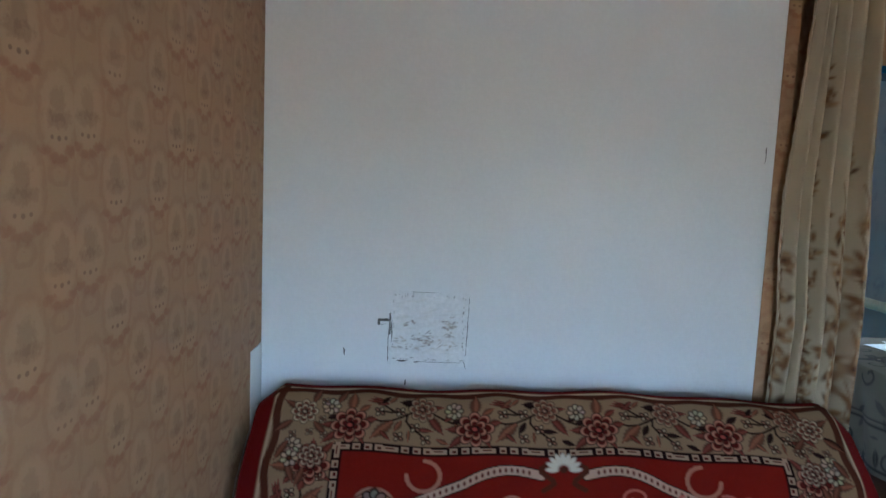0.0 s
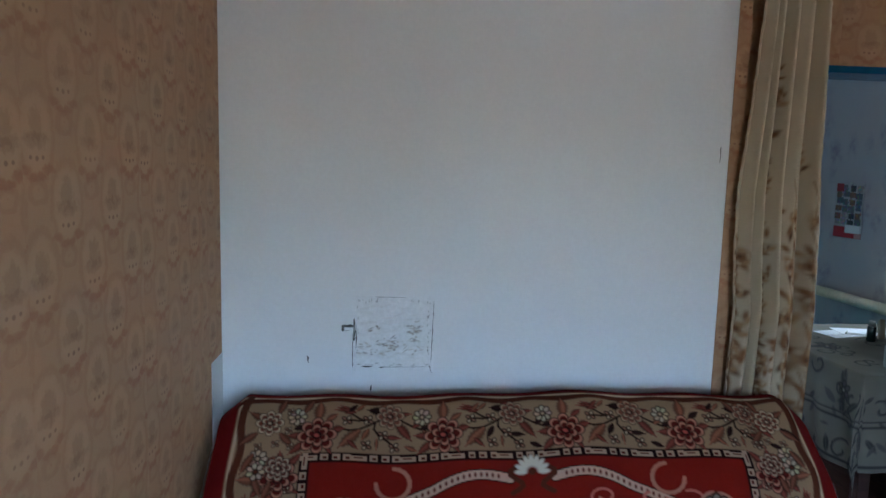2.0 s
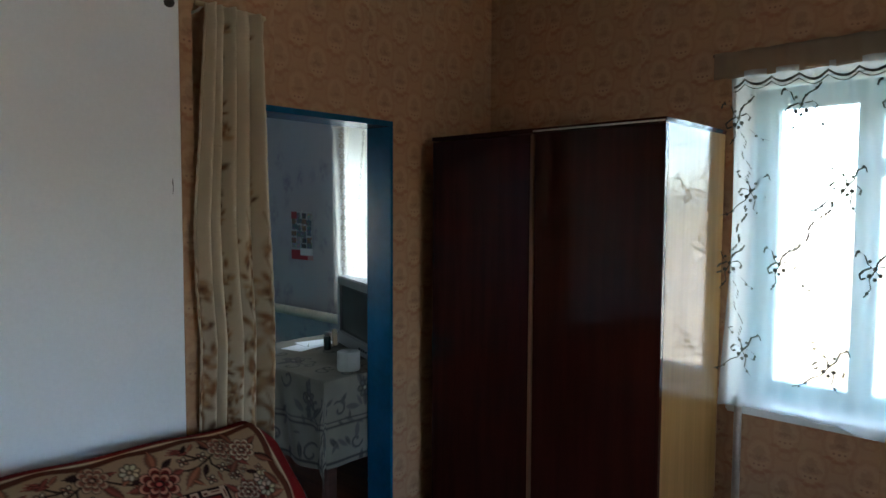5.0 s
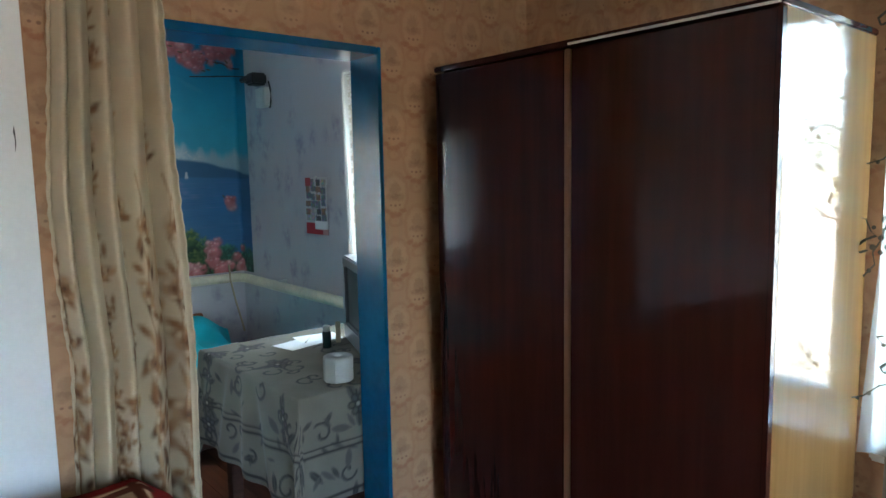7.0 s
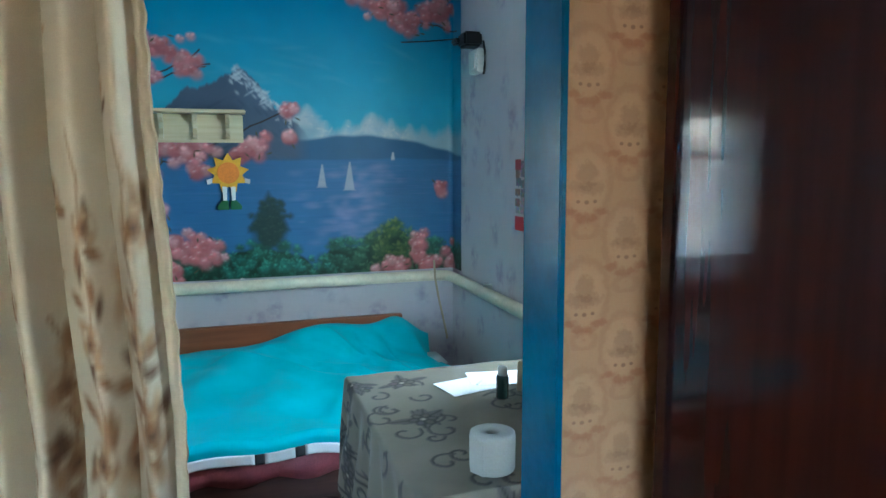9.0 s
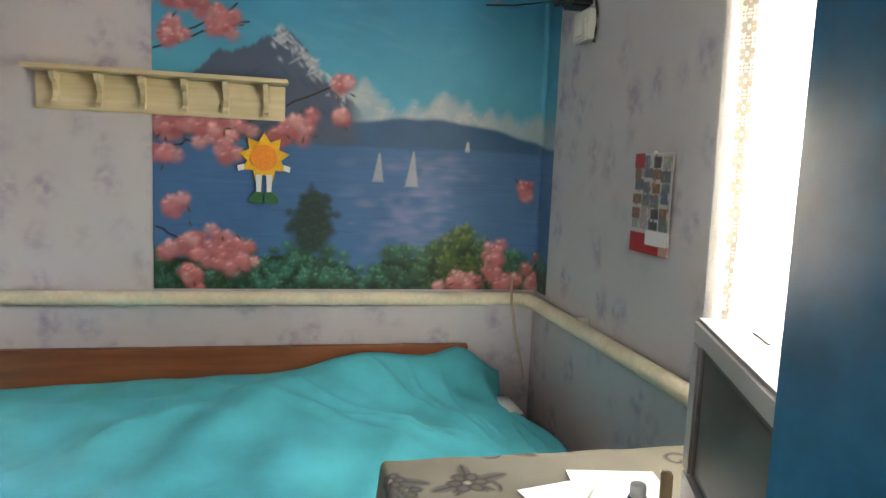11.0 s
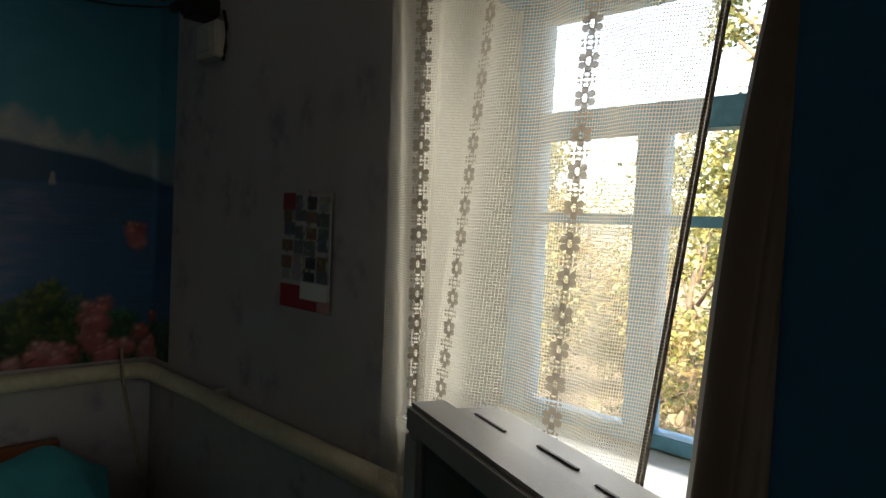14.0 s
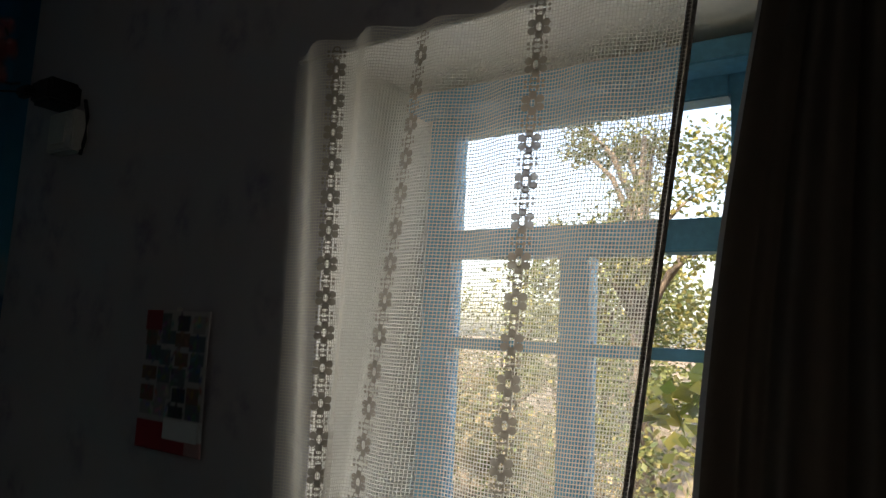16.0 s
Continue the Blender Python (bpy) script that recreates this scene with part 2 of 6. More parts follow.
PAPER_A = wallpaper_medallion()
PAPER_B = wallpaper_lilac()
WHITEWASH = surface("whitewash", (0.78, 0.79, 0.80), 0.8, 0.025, 1.5, 90, 0.12)
PLASTER = surface("cream_plaster", (0.80, 0.77, 0.69), 0.8, 0.06, 5, 70, 0.3)
FACADE = surface("facade_plaster", (0.55, 0.52, 0.46), 0.9, 0.12, 2, 40, 0.4)
CEIL = surface("ceiling_white", (0.75, 0.74, 0.72), 0.85, 0.04, 2, 60, 0.15)
BLUE = surface("blue_gloss_paint", (0.009, 0.090, 0.190), 0.22, 0.10, 4, 30, 0.25, spec=0.3)
BLUE_WIN = surface("blue_window_paint", (0.10, 0.34, 0.50), 0.4, 0.12, 9, 60, 0.35)
TEAL_WIN = surface("turquoise_window_paint", (0.07, 0.46, 0.57), 0.4, 0.10, 9, 60, 0.3)
BOARD = wood("red_brown_floor_paint", (0.13, 0.04, 0.02), (0.22, 0.075, 0.035), 0.42, axis=1)
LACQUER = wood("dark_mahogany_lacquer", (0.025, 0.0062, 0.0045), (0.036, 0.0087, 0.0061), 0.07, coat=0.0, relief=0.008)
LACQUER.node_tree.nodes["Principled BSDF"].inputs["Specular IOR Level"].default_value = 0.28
# lighter than the doors: the golden reflection on the side is put into its colour
LACQUER_SIDE = wood("golden_reflection_lacquer", (0.17, 0.085, 0.026), (0.21, 0.108, 0.034), 0.09, relief=0.006)
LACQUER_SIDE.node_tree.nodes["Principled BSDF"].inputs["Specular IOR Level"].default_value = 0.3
EDGE_WOOD = wood("light_edge_wood", (0.10, 0.042, 0.018), (0.15, 0.066, 0.028), 0.4)
BED_WOOD = wood("varnished_brown_wood", (0.17, 0.05, 0.018), (0.27, 0.085, 0.03), 0.42, axis=0)
DARK_WOOD = wood("dark_base_wood", (0.05, 0.02, 0.014), (0.09, 0.035, 0.022), 0.5, axis=0)
PALE_WOOD = wood("pale_painted_wood", (0.52, 0.42, 0.24), (0.66, 0.56, 0.36), 0.45, axis=0)
PIPE = surface("cream_oil_paint", (0.68, 0.60, 0.44), 0.35, 0.08, 8, 50, 0.15)
SOOT = surface("soot_stain", (0.045, 0.04, 0.038), 0.9, 0.2, 30, 200, 0.2)
CARPET = printed("woven_carpet", 0.95, 420, 0.8, 0.0)
CARPET.node_tree.nodes["Principled BSDF"].inputs["Specular IOR Level"].default_value = 0.04
MURAL = printed("printed_mural_paper", 0.42, 500, 0.06)
DRAPE = printed("floral_drape_cotton", 0.9, 600, 0.35, 0.0, 0.08)
TABLE_PRINT = printed("patterned_tablecloth", 0.7, 500, 0.3)
CALENDAR_PRINT = printed("calendar_paper", 0.4, 600, 0.03)
TURQUOISE = surface("turquoise_cotton", (0.045, 0.47, 0.55), 0.85, 0.10, 4, 300, 0.3)
TRIM_WHITE = surface("white_cotton", (0.72, 0.72, 0.70), 0.85, 0.06, 6, 300, 0.3)
TRIM_BLACK = surface("black_cotton", (0.02, 0.02, 0.022), 0.85, 0.1, 6, 300, 0.3)
PINK_QUILT = surface("pink_satin_quilt", (0.36, 0.085, 0.10), 0.45, 0.18, 9, 200, 0.3)
TV_GREY = surface("grey_tv_plastic", (0.30, 0.30, 0.30), 0.38, 0.05, 5, 250, 0.12)
TV_DARK = surface("black_tv_plastic", (0.03, 0.03, 0.032), 0.45, 0.08, 5, 200, 0.1)
SCREEN = surface("tube_glass", (0.045, 0.055, 0.05), 0.42, 0.05, 3, 40, 0.0, spec=0.3)
TISSUE = surface("grey_tissue_paper", (0.36, 0.36, 0.34), 0.9, 0.05, 8, 200, 0.3)
PAPER_WHITE = surface("white_paper", (0.80, 0.80, 0.79), 0.8, 0.03, 8, 200, 0.1)
BOTTLE = surface("dark_green_bottle", (0.02, 0.045, 0.04), 0.2, 0.1, 6, 60, 0.05, coat=0.4)
CAP = surface("grey_cap", (0.45, 0.47, 0.45), 0.4, 0.05, 6, 60, 0.05)
BLACK_PLASTIC = surface("black_plastic", (0.015, 0.015, 0.016), 0.4, 0.1, 6, 80, 0.1)
SOCKET_WHITE = surface("aged_white_plastic", (0.62, 0.60, 0.54), 0.4, 0.06, 8, 80, 0.05)
YELLOW = surface("yellow_painted_wood", (0.80, 0.42, 0.02), 0.45, 0.08, 10, 80, 0.1)
ORANGE = surface("orange_painted_wood", (0.80, 0.24, 0.02), 0.45, 0.08, 10, 80, 0.1)
GREEN = surface("green_painted_wood", (0.02, 0.13, 0.04), 0.45, 0.1, 10, 80, 0.1)

GOLD_CLOTH = surface("golden_fringed_cloth", (0.50, 0.30, 0.08), 0.85, 0.2, 30, 200, 0.5)
CORD = surface("beige_cord", (0.45, 0.36, 0.24), 0.8, 0.1, 10, 200, 0.2)
LACE = sheer("dense_lace_thread", (0.43, 0.38, 0.315), 0.08, 0.30)
GREY_DRAPE = sheer("grey_lined_cotton", (0.20, 0.168, 0.138), 0.0, 0.25)
NET = sheer("ecru_net_thread", (0.62, 0.58, 0.50), 0.0, 0.5)
TULLE = sheer("white_tulle", (0.80, 0.79, 0.74), 0.67, 0.7)
THICK_TULLE = sheer("dense_white_tulle", (0.70, 0.70, 0.68), 0.22, 0.5)
EMBROIDERY = surface("grey_green_embroidery", (0.085, 0.08, 0.06), 0.8, 0.2, 30, 300, 0.3)
EDGING = surface("dark_lace_edging", (0.26, 0.23, 0.20), 0.85, 0.3, 60, 400, 0.4)
GLASS = pane_glass()
IRON = surface("enamelled_iron", (0.62, 0.60, 0.55), 0.4, 0.06, 7, 60, 0.1)
EARTH = surface("dry_garden_earth", (0.15, 0.12, 0.08), 0.95, 0.25, 1.2, 14, 0.8)
BARK = surface("bark", (0.09, 0.07, 0.05), 0.95, 0.3, 6, 40, 0.9)
LEAF_GREEN = leafy("green_yellow_leaves", ((0.06, 0.085, 0.03), (0.12, 0.14, 0.045), (0.24, 0.21, 0.06)))
LEAF_YELLOW = leafy("yellow_leaves", ((0.15, 0.19, 0.03), (0.32, 0.32, 0.05), (0.46, 0.38, 0.06)))
LEAF_DRY = leafy("dry_grass_blades", ((0.16, 0.14, 0.06), (0.26, 0.20, 0.10), (0.12, 0.16, 0.04)))


# ---- mesh helpers ----
def part(name, bm, material, parent=None, label="", smooth=False):
    """Links a bmesh as one mesh object, under a thing or a part if one is given."""
    me = bpy.data.meshes.new(name)
    bm.normal_update()
    bm.to_mesh(me)
    bm.free()
    for mt in material if isinstance(material, (list, tuple)) else (material,):
        me.materials.append(mt)
    if smooth:
        me.polygons.foreach_set("use_smooth", [True] * len(me.polygons))
    ob = new(name, me)
    if parent is not None:
        ob.parent = parent
        ob.matrix_parent_inverse = parent.matrix_basis.inverted()
    if label:
        ob["label"] = label
    return ob


def thing(name, at, label, category, group="", kind=""):
    ob = new(name)
    ob.empty_display_size = 0.1
    ob.matrix_basis = at if isinstance(at, Matrix) else Matrix.Translation(at)
    return tagged(ob, label, category, group, kind)


def box(bm, x0, x1, y0, y1, z0, z1, bevel=0.0, m=None, mat=0):
    a = bmesh.ops.create_cube(bm, size=1.0)["verts"]
    bmesh.ops.scale(bm, vec=(x1 - x0, y1 - y0, z1 - z0), verts=a)
    bmesh.ops.translate(bm, vec=((x0 + x1) / 2, (y0 + y1) / 2, (z0 + z1) / 2), verts=a)
    faces = list({f for v in a for f in v.link_faces})
    for f in faces:
        f.material_index = mat
    if bevel:
        r = bmesh.ops.bevel(bm, geom=list({e for f in faces for e in f.edges}), offset=bevel, segments=2, affect="EDGES")
        a = list({v for f in r["faces"] for v in f.verts} | {v for v in a if v.is_valid})
    if m is not None:
        bmesh.ops.transform(bm, matrix=m, verts=a)
    return bm


def block(*args, **kw):
    return box(bmesh.new(), *args, **kw)


def lathe(profile, seg=24, m=None):
    """A turned body from (radius, height) pairs."""
    bm = bmesh.new()
    rings = []
    for r, z in profile:
        rings.append([bm.verts.new((r * math.cos(2 * math.pi * i / seg), r * math.sin(2 * math.pi * i / seg), z)) for i in range(seg)])
    for a, b in zip(rings, rings[1:]):
        for i in range(seg):
            bm.faces.new((a[i], a[(i + 1) % seg], b[(i + 1) % seg], b[i]))
    for ring, flip in ((rings[0], True), (rings[-1], False)):
        if profile[0 if flip else -1][0] > 1e-4:
            bm.faces.new(ring[::-1] if flip else ring)
    if m is not None:
        bmesh.ops.transform(bm, matrix=m, verts=bm.verts)
    return bm


def tube(points, radius, seg=10, bm=None):
    """A round bar along a polyline."""
    bm = bm or bmesh.new()
    pts = [Vector(p) for p in points]
    rings = []
    for i, p in enumerate(pts):
        d = (pts[min(i + 1, len(pts) - 1)] - pts[max(i - 1, 0)]).normalized()
        side = d.cross(Vector((0, 0, 1)))
        if side.length < 0.05:
            side = d.cross(Vector((0, 1, 0)))
        side.normalize()
        up = side.cross(d)
        r = radius(i / max(1, len(pts) - 1)) if callable(radius) else radius
        rings.append([bm.verts.new(p + r * (math.cos(a) * side + math.sin(a) * up)) for a in (2 * math.pi * k / seg for k in range(seg))])
    for a, b in zip(rings, rings[1:]):
        for i in range(seg):
            bm.faces.new((a[i], a[(i + 1) % seg], b[(i + 1) % seg], b[i]))
    bm.faces.new(rings[0][::-1])
    bm.faces.new(rings[-1])
    return bm


def grid_mesh(name, fn, nu, nv, material, parent=None, label="", colors=None, thick=0.0):
    """A smooth sheet from fn(u, v) over the unit square; colors: an array nv+1 x nu+1 x 3."""
    u, v = np.meshgrid(np.linspace(0, 1, nu + 1), np.linspace(0, 1, nv + 1))
    p = np.stack(np.broadcast_arrays(*fn(u, v)), -1).reshape(-1, 3)
    i = np.arange((nu + 1) * (nv + 1)).reshape(nv + 1, nu + 1)
    q = np.stack([i[:-1, :-1], i[:-1, 1:], i[1:, 1:], i[1:, :-1]], -1).reshape(-1, 4)
    me = bpy.data.meshes.new(name)
    me.from_pydata(p.tolist(), [], q.tolist())
    me.polygons.foreach_set("use_smooth", [True] * len(me.polygons))
    if colors is not None:
        c = np.ones((len(p), 4), np.float32)
        c[:, :3] = colors.reshape(-1, 3)
        me.color_attributes.new("print", "FLOAT_COLOR", "POINT").data.foreach_set("color", c.ravel())
    me.materials.append(material)
    me.update()
    ob = new(name, me)
    if parent is not None:
        ob.parent = parent
        ob.matrix_parent_inverse = parent.matrix_basis.inverted()
    if label:
        ob["label"] = label
    if thick:
        s = ob.modifiers.new("thickness", "SOLIDIFY")
        s.thickness = thick
        s.offset = 0
    return ob


class Canvas:
    """A picture drawn from shapes, metre by metre, for printed and woven surfaces."""

    def __init__(self, w, h, nu, nv, base):
        self.w, self.h, self.nu, self.nv = w, h, nu, nv
        self.x, self.y = np.meshgrid(np.linspace(0, w, nu + 1), np.linspace(0, h, nv + 1))
        self.c = np.empty((nv + 1, nu + 1, 3))
        self.c[:] = base
        self.px = w / nu

    def window(self, x0, x1, y0, y1):
        i0, i1 = int(max(0, x0 / self.w * self.nu - 2)), int(min(self.nu + 1, x1 / self.w * self.nu + 3))
        j0, j1 = int(max(0, y0 / self.h * self.nv - 2)), int(min(self.nv + 1, y1 / self.h * self.nv + 3))
        return (slice(j0, j1), slice(i0, i1)) if i1 > i0 and j1 > j0 else None

    def put(self, s, alpha, color):
        self.c[s] += np.clip(alpha, 0, 1)[..., None] * (np.asarray(color) - self.c[s])

    def ellipse(self, x, y, rx, ry, rot, color, alpha=1.0, soft=None):
        r = max(rx, ry)
        s = self.window(x - r, x + r, y - r, y + r)
        if s is None:
            return
        dx, dy = self.x[s] - x, self.y[s] - y
        ca, sa = math.cos(rot), math.sin(rot)
        d = np.sqrt(((dx * ca + dy * sa) / rx) ** 2 + ((dy * ca - dx * sa) / ry) ** 2)
        self.put(s, alpha * (1 - d) / (soft if soft else max(0.02, self.px / min(rx, ry))), color)

    def stroke(self, points, width, color, alpha=1.0):
        for (ax, ay), (bx, by) in zip(points, points[1:]):
            s = self.window(min(ax, bx) - width, max(ax, bx) + width, min(ay, by) - width, max(ay, by) + width)
            if s is None:
                continue
            dx, dy = bx - ax, by - ay
            t = np.clip(((self.x[s] - ax) * dx + (self.y[s] - ay) * dy) / (dx * dx + dy * dy + 1e-9), 0, 1)
            d = np.hypot(self.x[s] - ax - t * dx, self.y[s] - ay - t * dy)
            self.put(s, alpha * (width / 2 - d) / self.px + 0.5, color)

    def below(self, edge, color, soft=0.006, alpha=1.0, floor=-9.0):
        """Fills under the height edge(x)."""
        a = np.clip((edge(self.x) - self.y) / soft, 0, 1) * (self.y > floor)
        self.put((slice(None), slice(None)), alpha * a, color)

    def rect(self, x0, x1, y0, y1, color, alpha=1.0):
        s = self.window(x0, x1, y0, y1)
        if s is not None:
            a = ((self.x[s] >= x0) & (self.x[s] <= x1) & (self.y[s] >= y0) & (self.y[s] <= y1)).astype(float)
            self.put(s, a * alpha, color)

    def tri(self, p0, p1, p2, color, alpha=1.0, soft=0.006):
        """A triangle with soft edges."""
        area = (p1[0] - p0[0]) * (p2[1] - p0[1]) - (p1[1] - p0[1]) * (p2[0] - p0[0])
        pts = (p0, p1, p2) if area > 0 else (p0, p2, p1)
        xs, ys = [p[0] for p in pts], [p[1] for p in pts]
        s = self.window(min(xs), max(xs), min(ys), max(ys))
        if s is None:
            return
        d = 9.0
        for (ax, ay), (bx, by) in zip(pts, pts[1:] + pts[:1]):
            d = np.minimum(d, ((bx - ax) * (self.y[s] - ay) - (by - ay) * (self.x[s] - ax)) / (math.hypot(bx - ax, by - ay) + 1e-9))
        self.put(s, alpha * np.clip(d / soft + 0.5, 0, 1), color)

    def clump(self, x, y, s, dark, mid, light, rnd, n=7):
        """A soft rounded tuft, darker below and lit on its upper side."""
        self.ellipse(x, y, s, 0.85 * s, 0, [0.5 * (p + q) for p, q in zip(dark, mid)], 0.8, 0.9)
        for k in range(n):
            a, q = rnd.uniform(0, 6.28), rnd.uniform(0.1, 0.7) * s
            self.ellipse(x + q * math.cos(a), y + 0.12 * s + 0.8 * q * math.sin(a), rnd.uniform(0.25, 0.45) * s, rnd.uniform(0.15, 0.25) * s, a, mid if math.sin(a) < 0.2 else light, 0.65, 1.0)

    def petals(self, x, y, r, n, color, edge, heart, rnd, turn=0.0):
        for k in range(n):
            a = turn + 2 * math.pi * k / n
            px, py = x + 0.6 * r * math.cos(a), y + 0.6 * r * math.sin(a)
            self.ellipse(px, py, 0.48 * r, 0.40 * r, a, edge)
            self.ellipse(px, py, 0.36 * r, 0.28 * r, a, [c * rnd.uniform(0.85, 1.15) for c in color])
        self.ellipse(x, y, 0.34 * r, 0.34 * r, 0, edge)
        self.ellipse(x, y, 0.24 * r, 0.24 * r, 0, heart)

    def leaf(self, x, y, length, a, color, vein):
        self.ellipse(x + 0.5 * length * math.cos(a), y + 0.5 * length * math.sin(a), 0.5 * length, 0.2 * length, a, color)
        self.stroke([(x, y), (x + 0.9 * length * math.cos(a), y + 0.9 * length * math.sin(a))], max(self.px, 0.06 * length), vein)


def wave(x, seed, octaves=5, base=1.0):
    """A wandering line: the sum of a few sines, rough as a ridge."""
    r = random.Random(seed)
    y = np.zeros_like(x)
    for o in range(octaves):
        f = base * 2 ** o
        y = y + np.sin(x * f * r.uniform(0.8, 1.2) * 2 * math.pi + r.uniform(0, 6.28)) * 0.55 ** o
    return y


def wall(name, place, w0, w1, u0, u1, v0, v1, holes, mats, label, kind="structure"):
    """A wall between two planes; holes: (inner rectangle, outer rectangle), so reveals may splay. mats: front, back, reveal."""
    bm = bmesh.new()

    def quad(pts, k):
        f = bm.faces.new([bm.verts.new(place(*p)) for p in pts])
        f.material_index = k

    for side, w, k in ((0, w0, 0), (1, w1, 1)):
        rects = [h[side] for h in holes]
        us = sorted({u0, u1, *[c for r in rects for c in r[:2]]})
        vs = sorted({v0, v1, *[c for r in rects for c in r[2:]]})
        for a, b in zip(us, us[1:]):
            for c, d in zip(vs, vs[1:]):
                mu, mv = (a + b) / 2, (c + d) / 2
                if not any(r[0] < mu < r[1] and r[2] < mv < r[3] for r in rects):
                    quad([(a, c, w), (b, c, w), (b, d, w), (a, d, w)], k)
    for fr, bk in holes:
        cf = [(fr[0], fr[2]), (fr[1], fr[2]), (fr[1], fr[3]), (fr[0], fr[3])]
        cb = [(bk[0], bk[2]), (bk[1], bk[2]), (bk[1], bk[3]), (bk[0], bk[3])]
        for i in range(4):
            j = (i + 1) % 4
            if cf[i][1] == cf[j][1] == v0:
                continue
            quad([(*cf[i], w0), (*cf[j], w0), (*cb[j], w1), (*cb[i], w1)], 2)
    for pts in ([(u0, v0), (u1, v0)], [(u1, v0), (u1, v1)], [(u1, v1), (u0, v1)], [(u0, v1), (u0, v0)]):
        quad([(*pts[0], w0), (*pts[1], w0), (*pts[1], w1), (*pts[0], w1)], 1)
    bmesh.ops.remove_doubles(bm, verts=bm.verts, dist=1e-5)
    bmesh.ops.recalc_face_normals(bm, faces=bm.faces)
    return tagged(part(name, bm, mats), label, "wall", kind=kind)


# ---- plan: metres ----
WEST_A, WEST_B, EAST, SOUTH, NORTH, CEILING = -0.36, -0.95, 3.24, -1.7, 5.44, 2.78
FRONT, BACK = 2.52, 2.685            # the partition between the rooms
STOVE = 2.45                         # face of the whitewashed stove
DOOR_L, DOOR_R, DOOR_TOP = 1.60, 2.487, 1.975
OUT = 3.60                           # outer face of the east wall
WIN2 = (2.92, 3.70, 0.985, 2.09)     # bedroom window: y0, y1, z0, z1
WIN1 = (0.27, 1.17, 0.76, 2.10)      # living-room window
ADDED_WIN = (0.15, 1.65, 0.80, 2.10)      # unseen window added in the living room's south wall for light: x0, x1, z0, z1
WIN3 = (-0.36, 0.56, 0.75, 1.93)     # window in the bedroom's north wall: x0, x1, z0, z1

along_y = lambda u, v, w: (w, u, v)
along_x = lambda u, v, w: (u, w, v)

wall("wall_east", along_y, EAST, OUT, SOUTH - 0.3, NORTH + 0.3, -0.1, CEILING + 0.1,
     [((WIN1[0] - 0.05, WIN1[1] + 0.03, WIN1[2] - 0.03, WIN1[3] + 0.05), WIN1),
      ((WIN2[0] - 0.10, WIN2[1] + 0.10, WIN2[2] - 0.03, WIN2[3] + 0.06), WIN2)],
     (PAPER_A, FACADE, PLASTER), "thick outer wall, papered inside, with two window openings")
# the bedroom side of that wall carries another paper
bm = bmesh.new()
for y0, y1, z0, z1 in ((BACK, WIN2[0] - 0.10, 0, CEILING), (WIN2[1] + 0.10, NORTH, 0, CEILING),
                       (WIN2[0] - 0.10, WIN2[1] + 0.10, 0, WIN2[2] - 0.03), (WIN2[0] - 0.10, WIN2[1] + 0.10, WIN2[3] + 0.06, CEILING)):
    box(bm, EAST - 0.004, EAST + 0.003, y0, y1, z0, z1)
tagged(part("wall_east_paper", bm, PAPER_B), "lilac sprigged wallpaper on the bedroom's window wall", "wallpaper", kind="structure")
wall("wall_north", along_x, NORTH, NORTH + 0.36, WEST_B - 0.3, EAST, -0.1, CEILING + 0.1,
     [((WIN3[0] - 0.05, WIN3[1] + 0.05, WIN3[2] - 0.02, WIN3[3] + 0.05), WIN3)],
     (PAPER_B, FACADE, PLASTER), "bedroom wall with off-white lilac sprigged wallpaper")
wall("wall_middle", along_x, FRONT, BACK, WEST_B, EAST, 0.0, CEILING,
     [((DOOR_L, DOOR_R, 0.0, DOOR_TOP), (DOOR_L, DOOR_R, 0.0, DOOR_TOP))],
     (PAPER_A, PAPER_B, BLUE), "partition with beige medallion wallpaper and a doorway")
wall("wall_west_living", along_y, WEST_A, WEST_A - 0.3, SOUTH, FRONT, 0.0, CEILING, [],
     (PAPER_A, FACADE, PLASTER), "beige wallpaper wall with medallion pattern beside the stove")
wall("wall_south", along_x, SOUTH, SOUTH - 0.3, WEST_A - 0.3, EAST, 0.0, CEILING, [(ADDED_WIN, ADDED_WIN)],
     (PAPER_A, FACADE, PLASTER), "beige wallpapered end wall of the living room")
wall("wall_west_bedroom", along_y, WEST_B, WEST_B - 0.3, FRONT, NORTH, 0.0, CEILING, [],
     (PAPER_B, FACADE, PLASTER), "lilac sprigged end wall of the bedroom")
tagged(part("ceiling", block(WEST_B - 0.3, OUT, SOUTH - 0.3, NORTH + 0.36, CEILING, CEILING + 0.12), CEIL),
       "plain white ceiling over both rooms", "ceiling", kind="structure")

# stove face, flush block in the partition
bm = block(WEST_A, 1.468, STOVE, FRONT + 0.002, 0.0, CEILING - 0.002, bevel=0.004)
stove = tagged(part("stove_wall", bm, WHITEWASH), "whitewashed stove wall with a sooty painted-over cleaning door", "stove wall", kind="structure")
bm = block(1.424, 1.470, STOVE - 0.003, FRONT - 0.002, 0.0, CEILING - 0.004)
part("paper_strip", bm, PAPER_A, stove, "beige wallpaper lapped over the stove corner")
bm = block(WEST_A - 0.002, WEST_A + 0.003, 2.314, STOVE, 0.0, 0.915)
part("whitewash_patch", bm, WHITEWASH, stove, "whitewash lapped onto the side wall")

# painted-over cleaning door: cracks, smudges and its catch
rnd = random.Random(4)


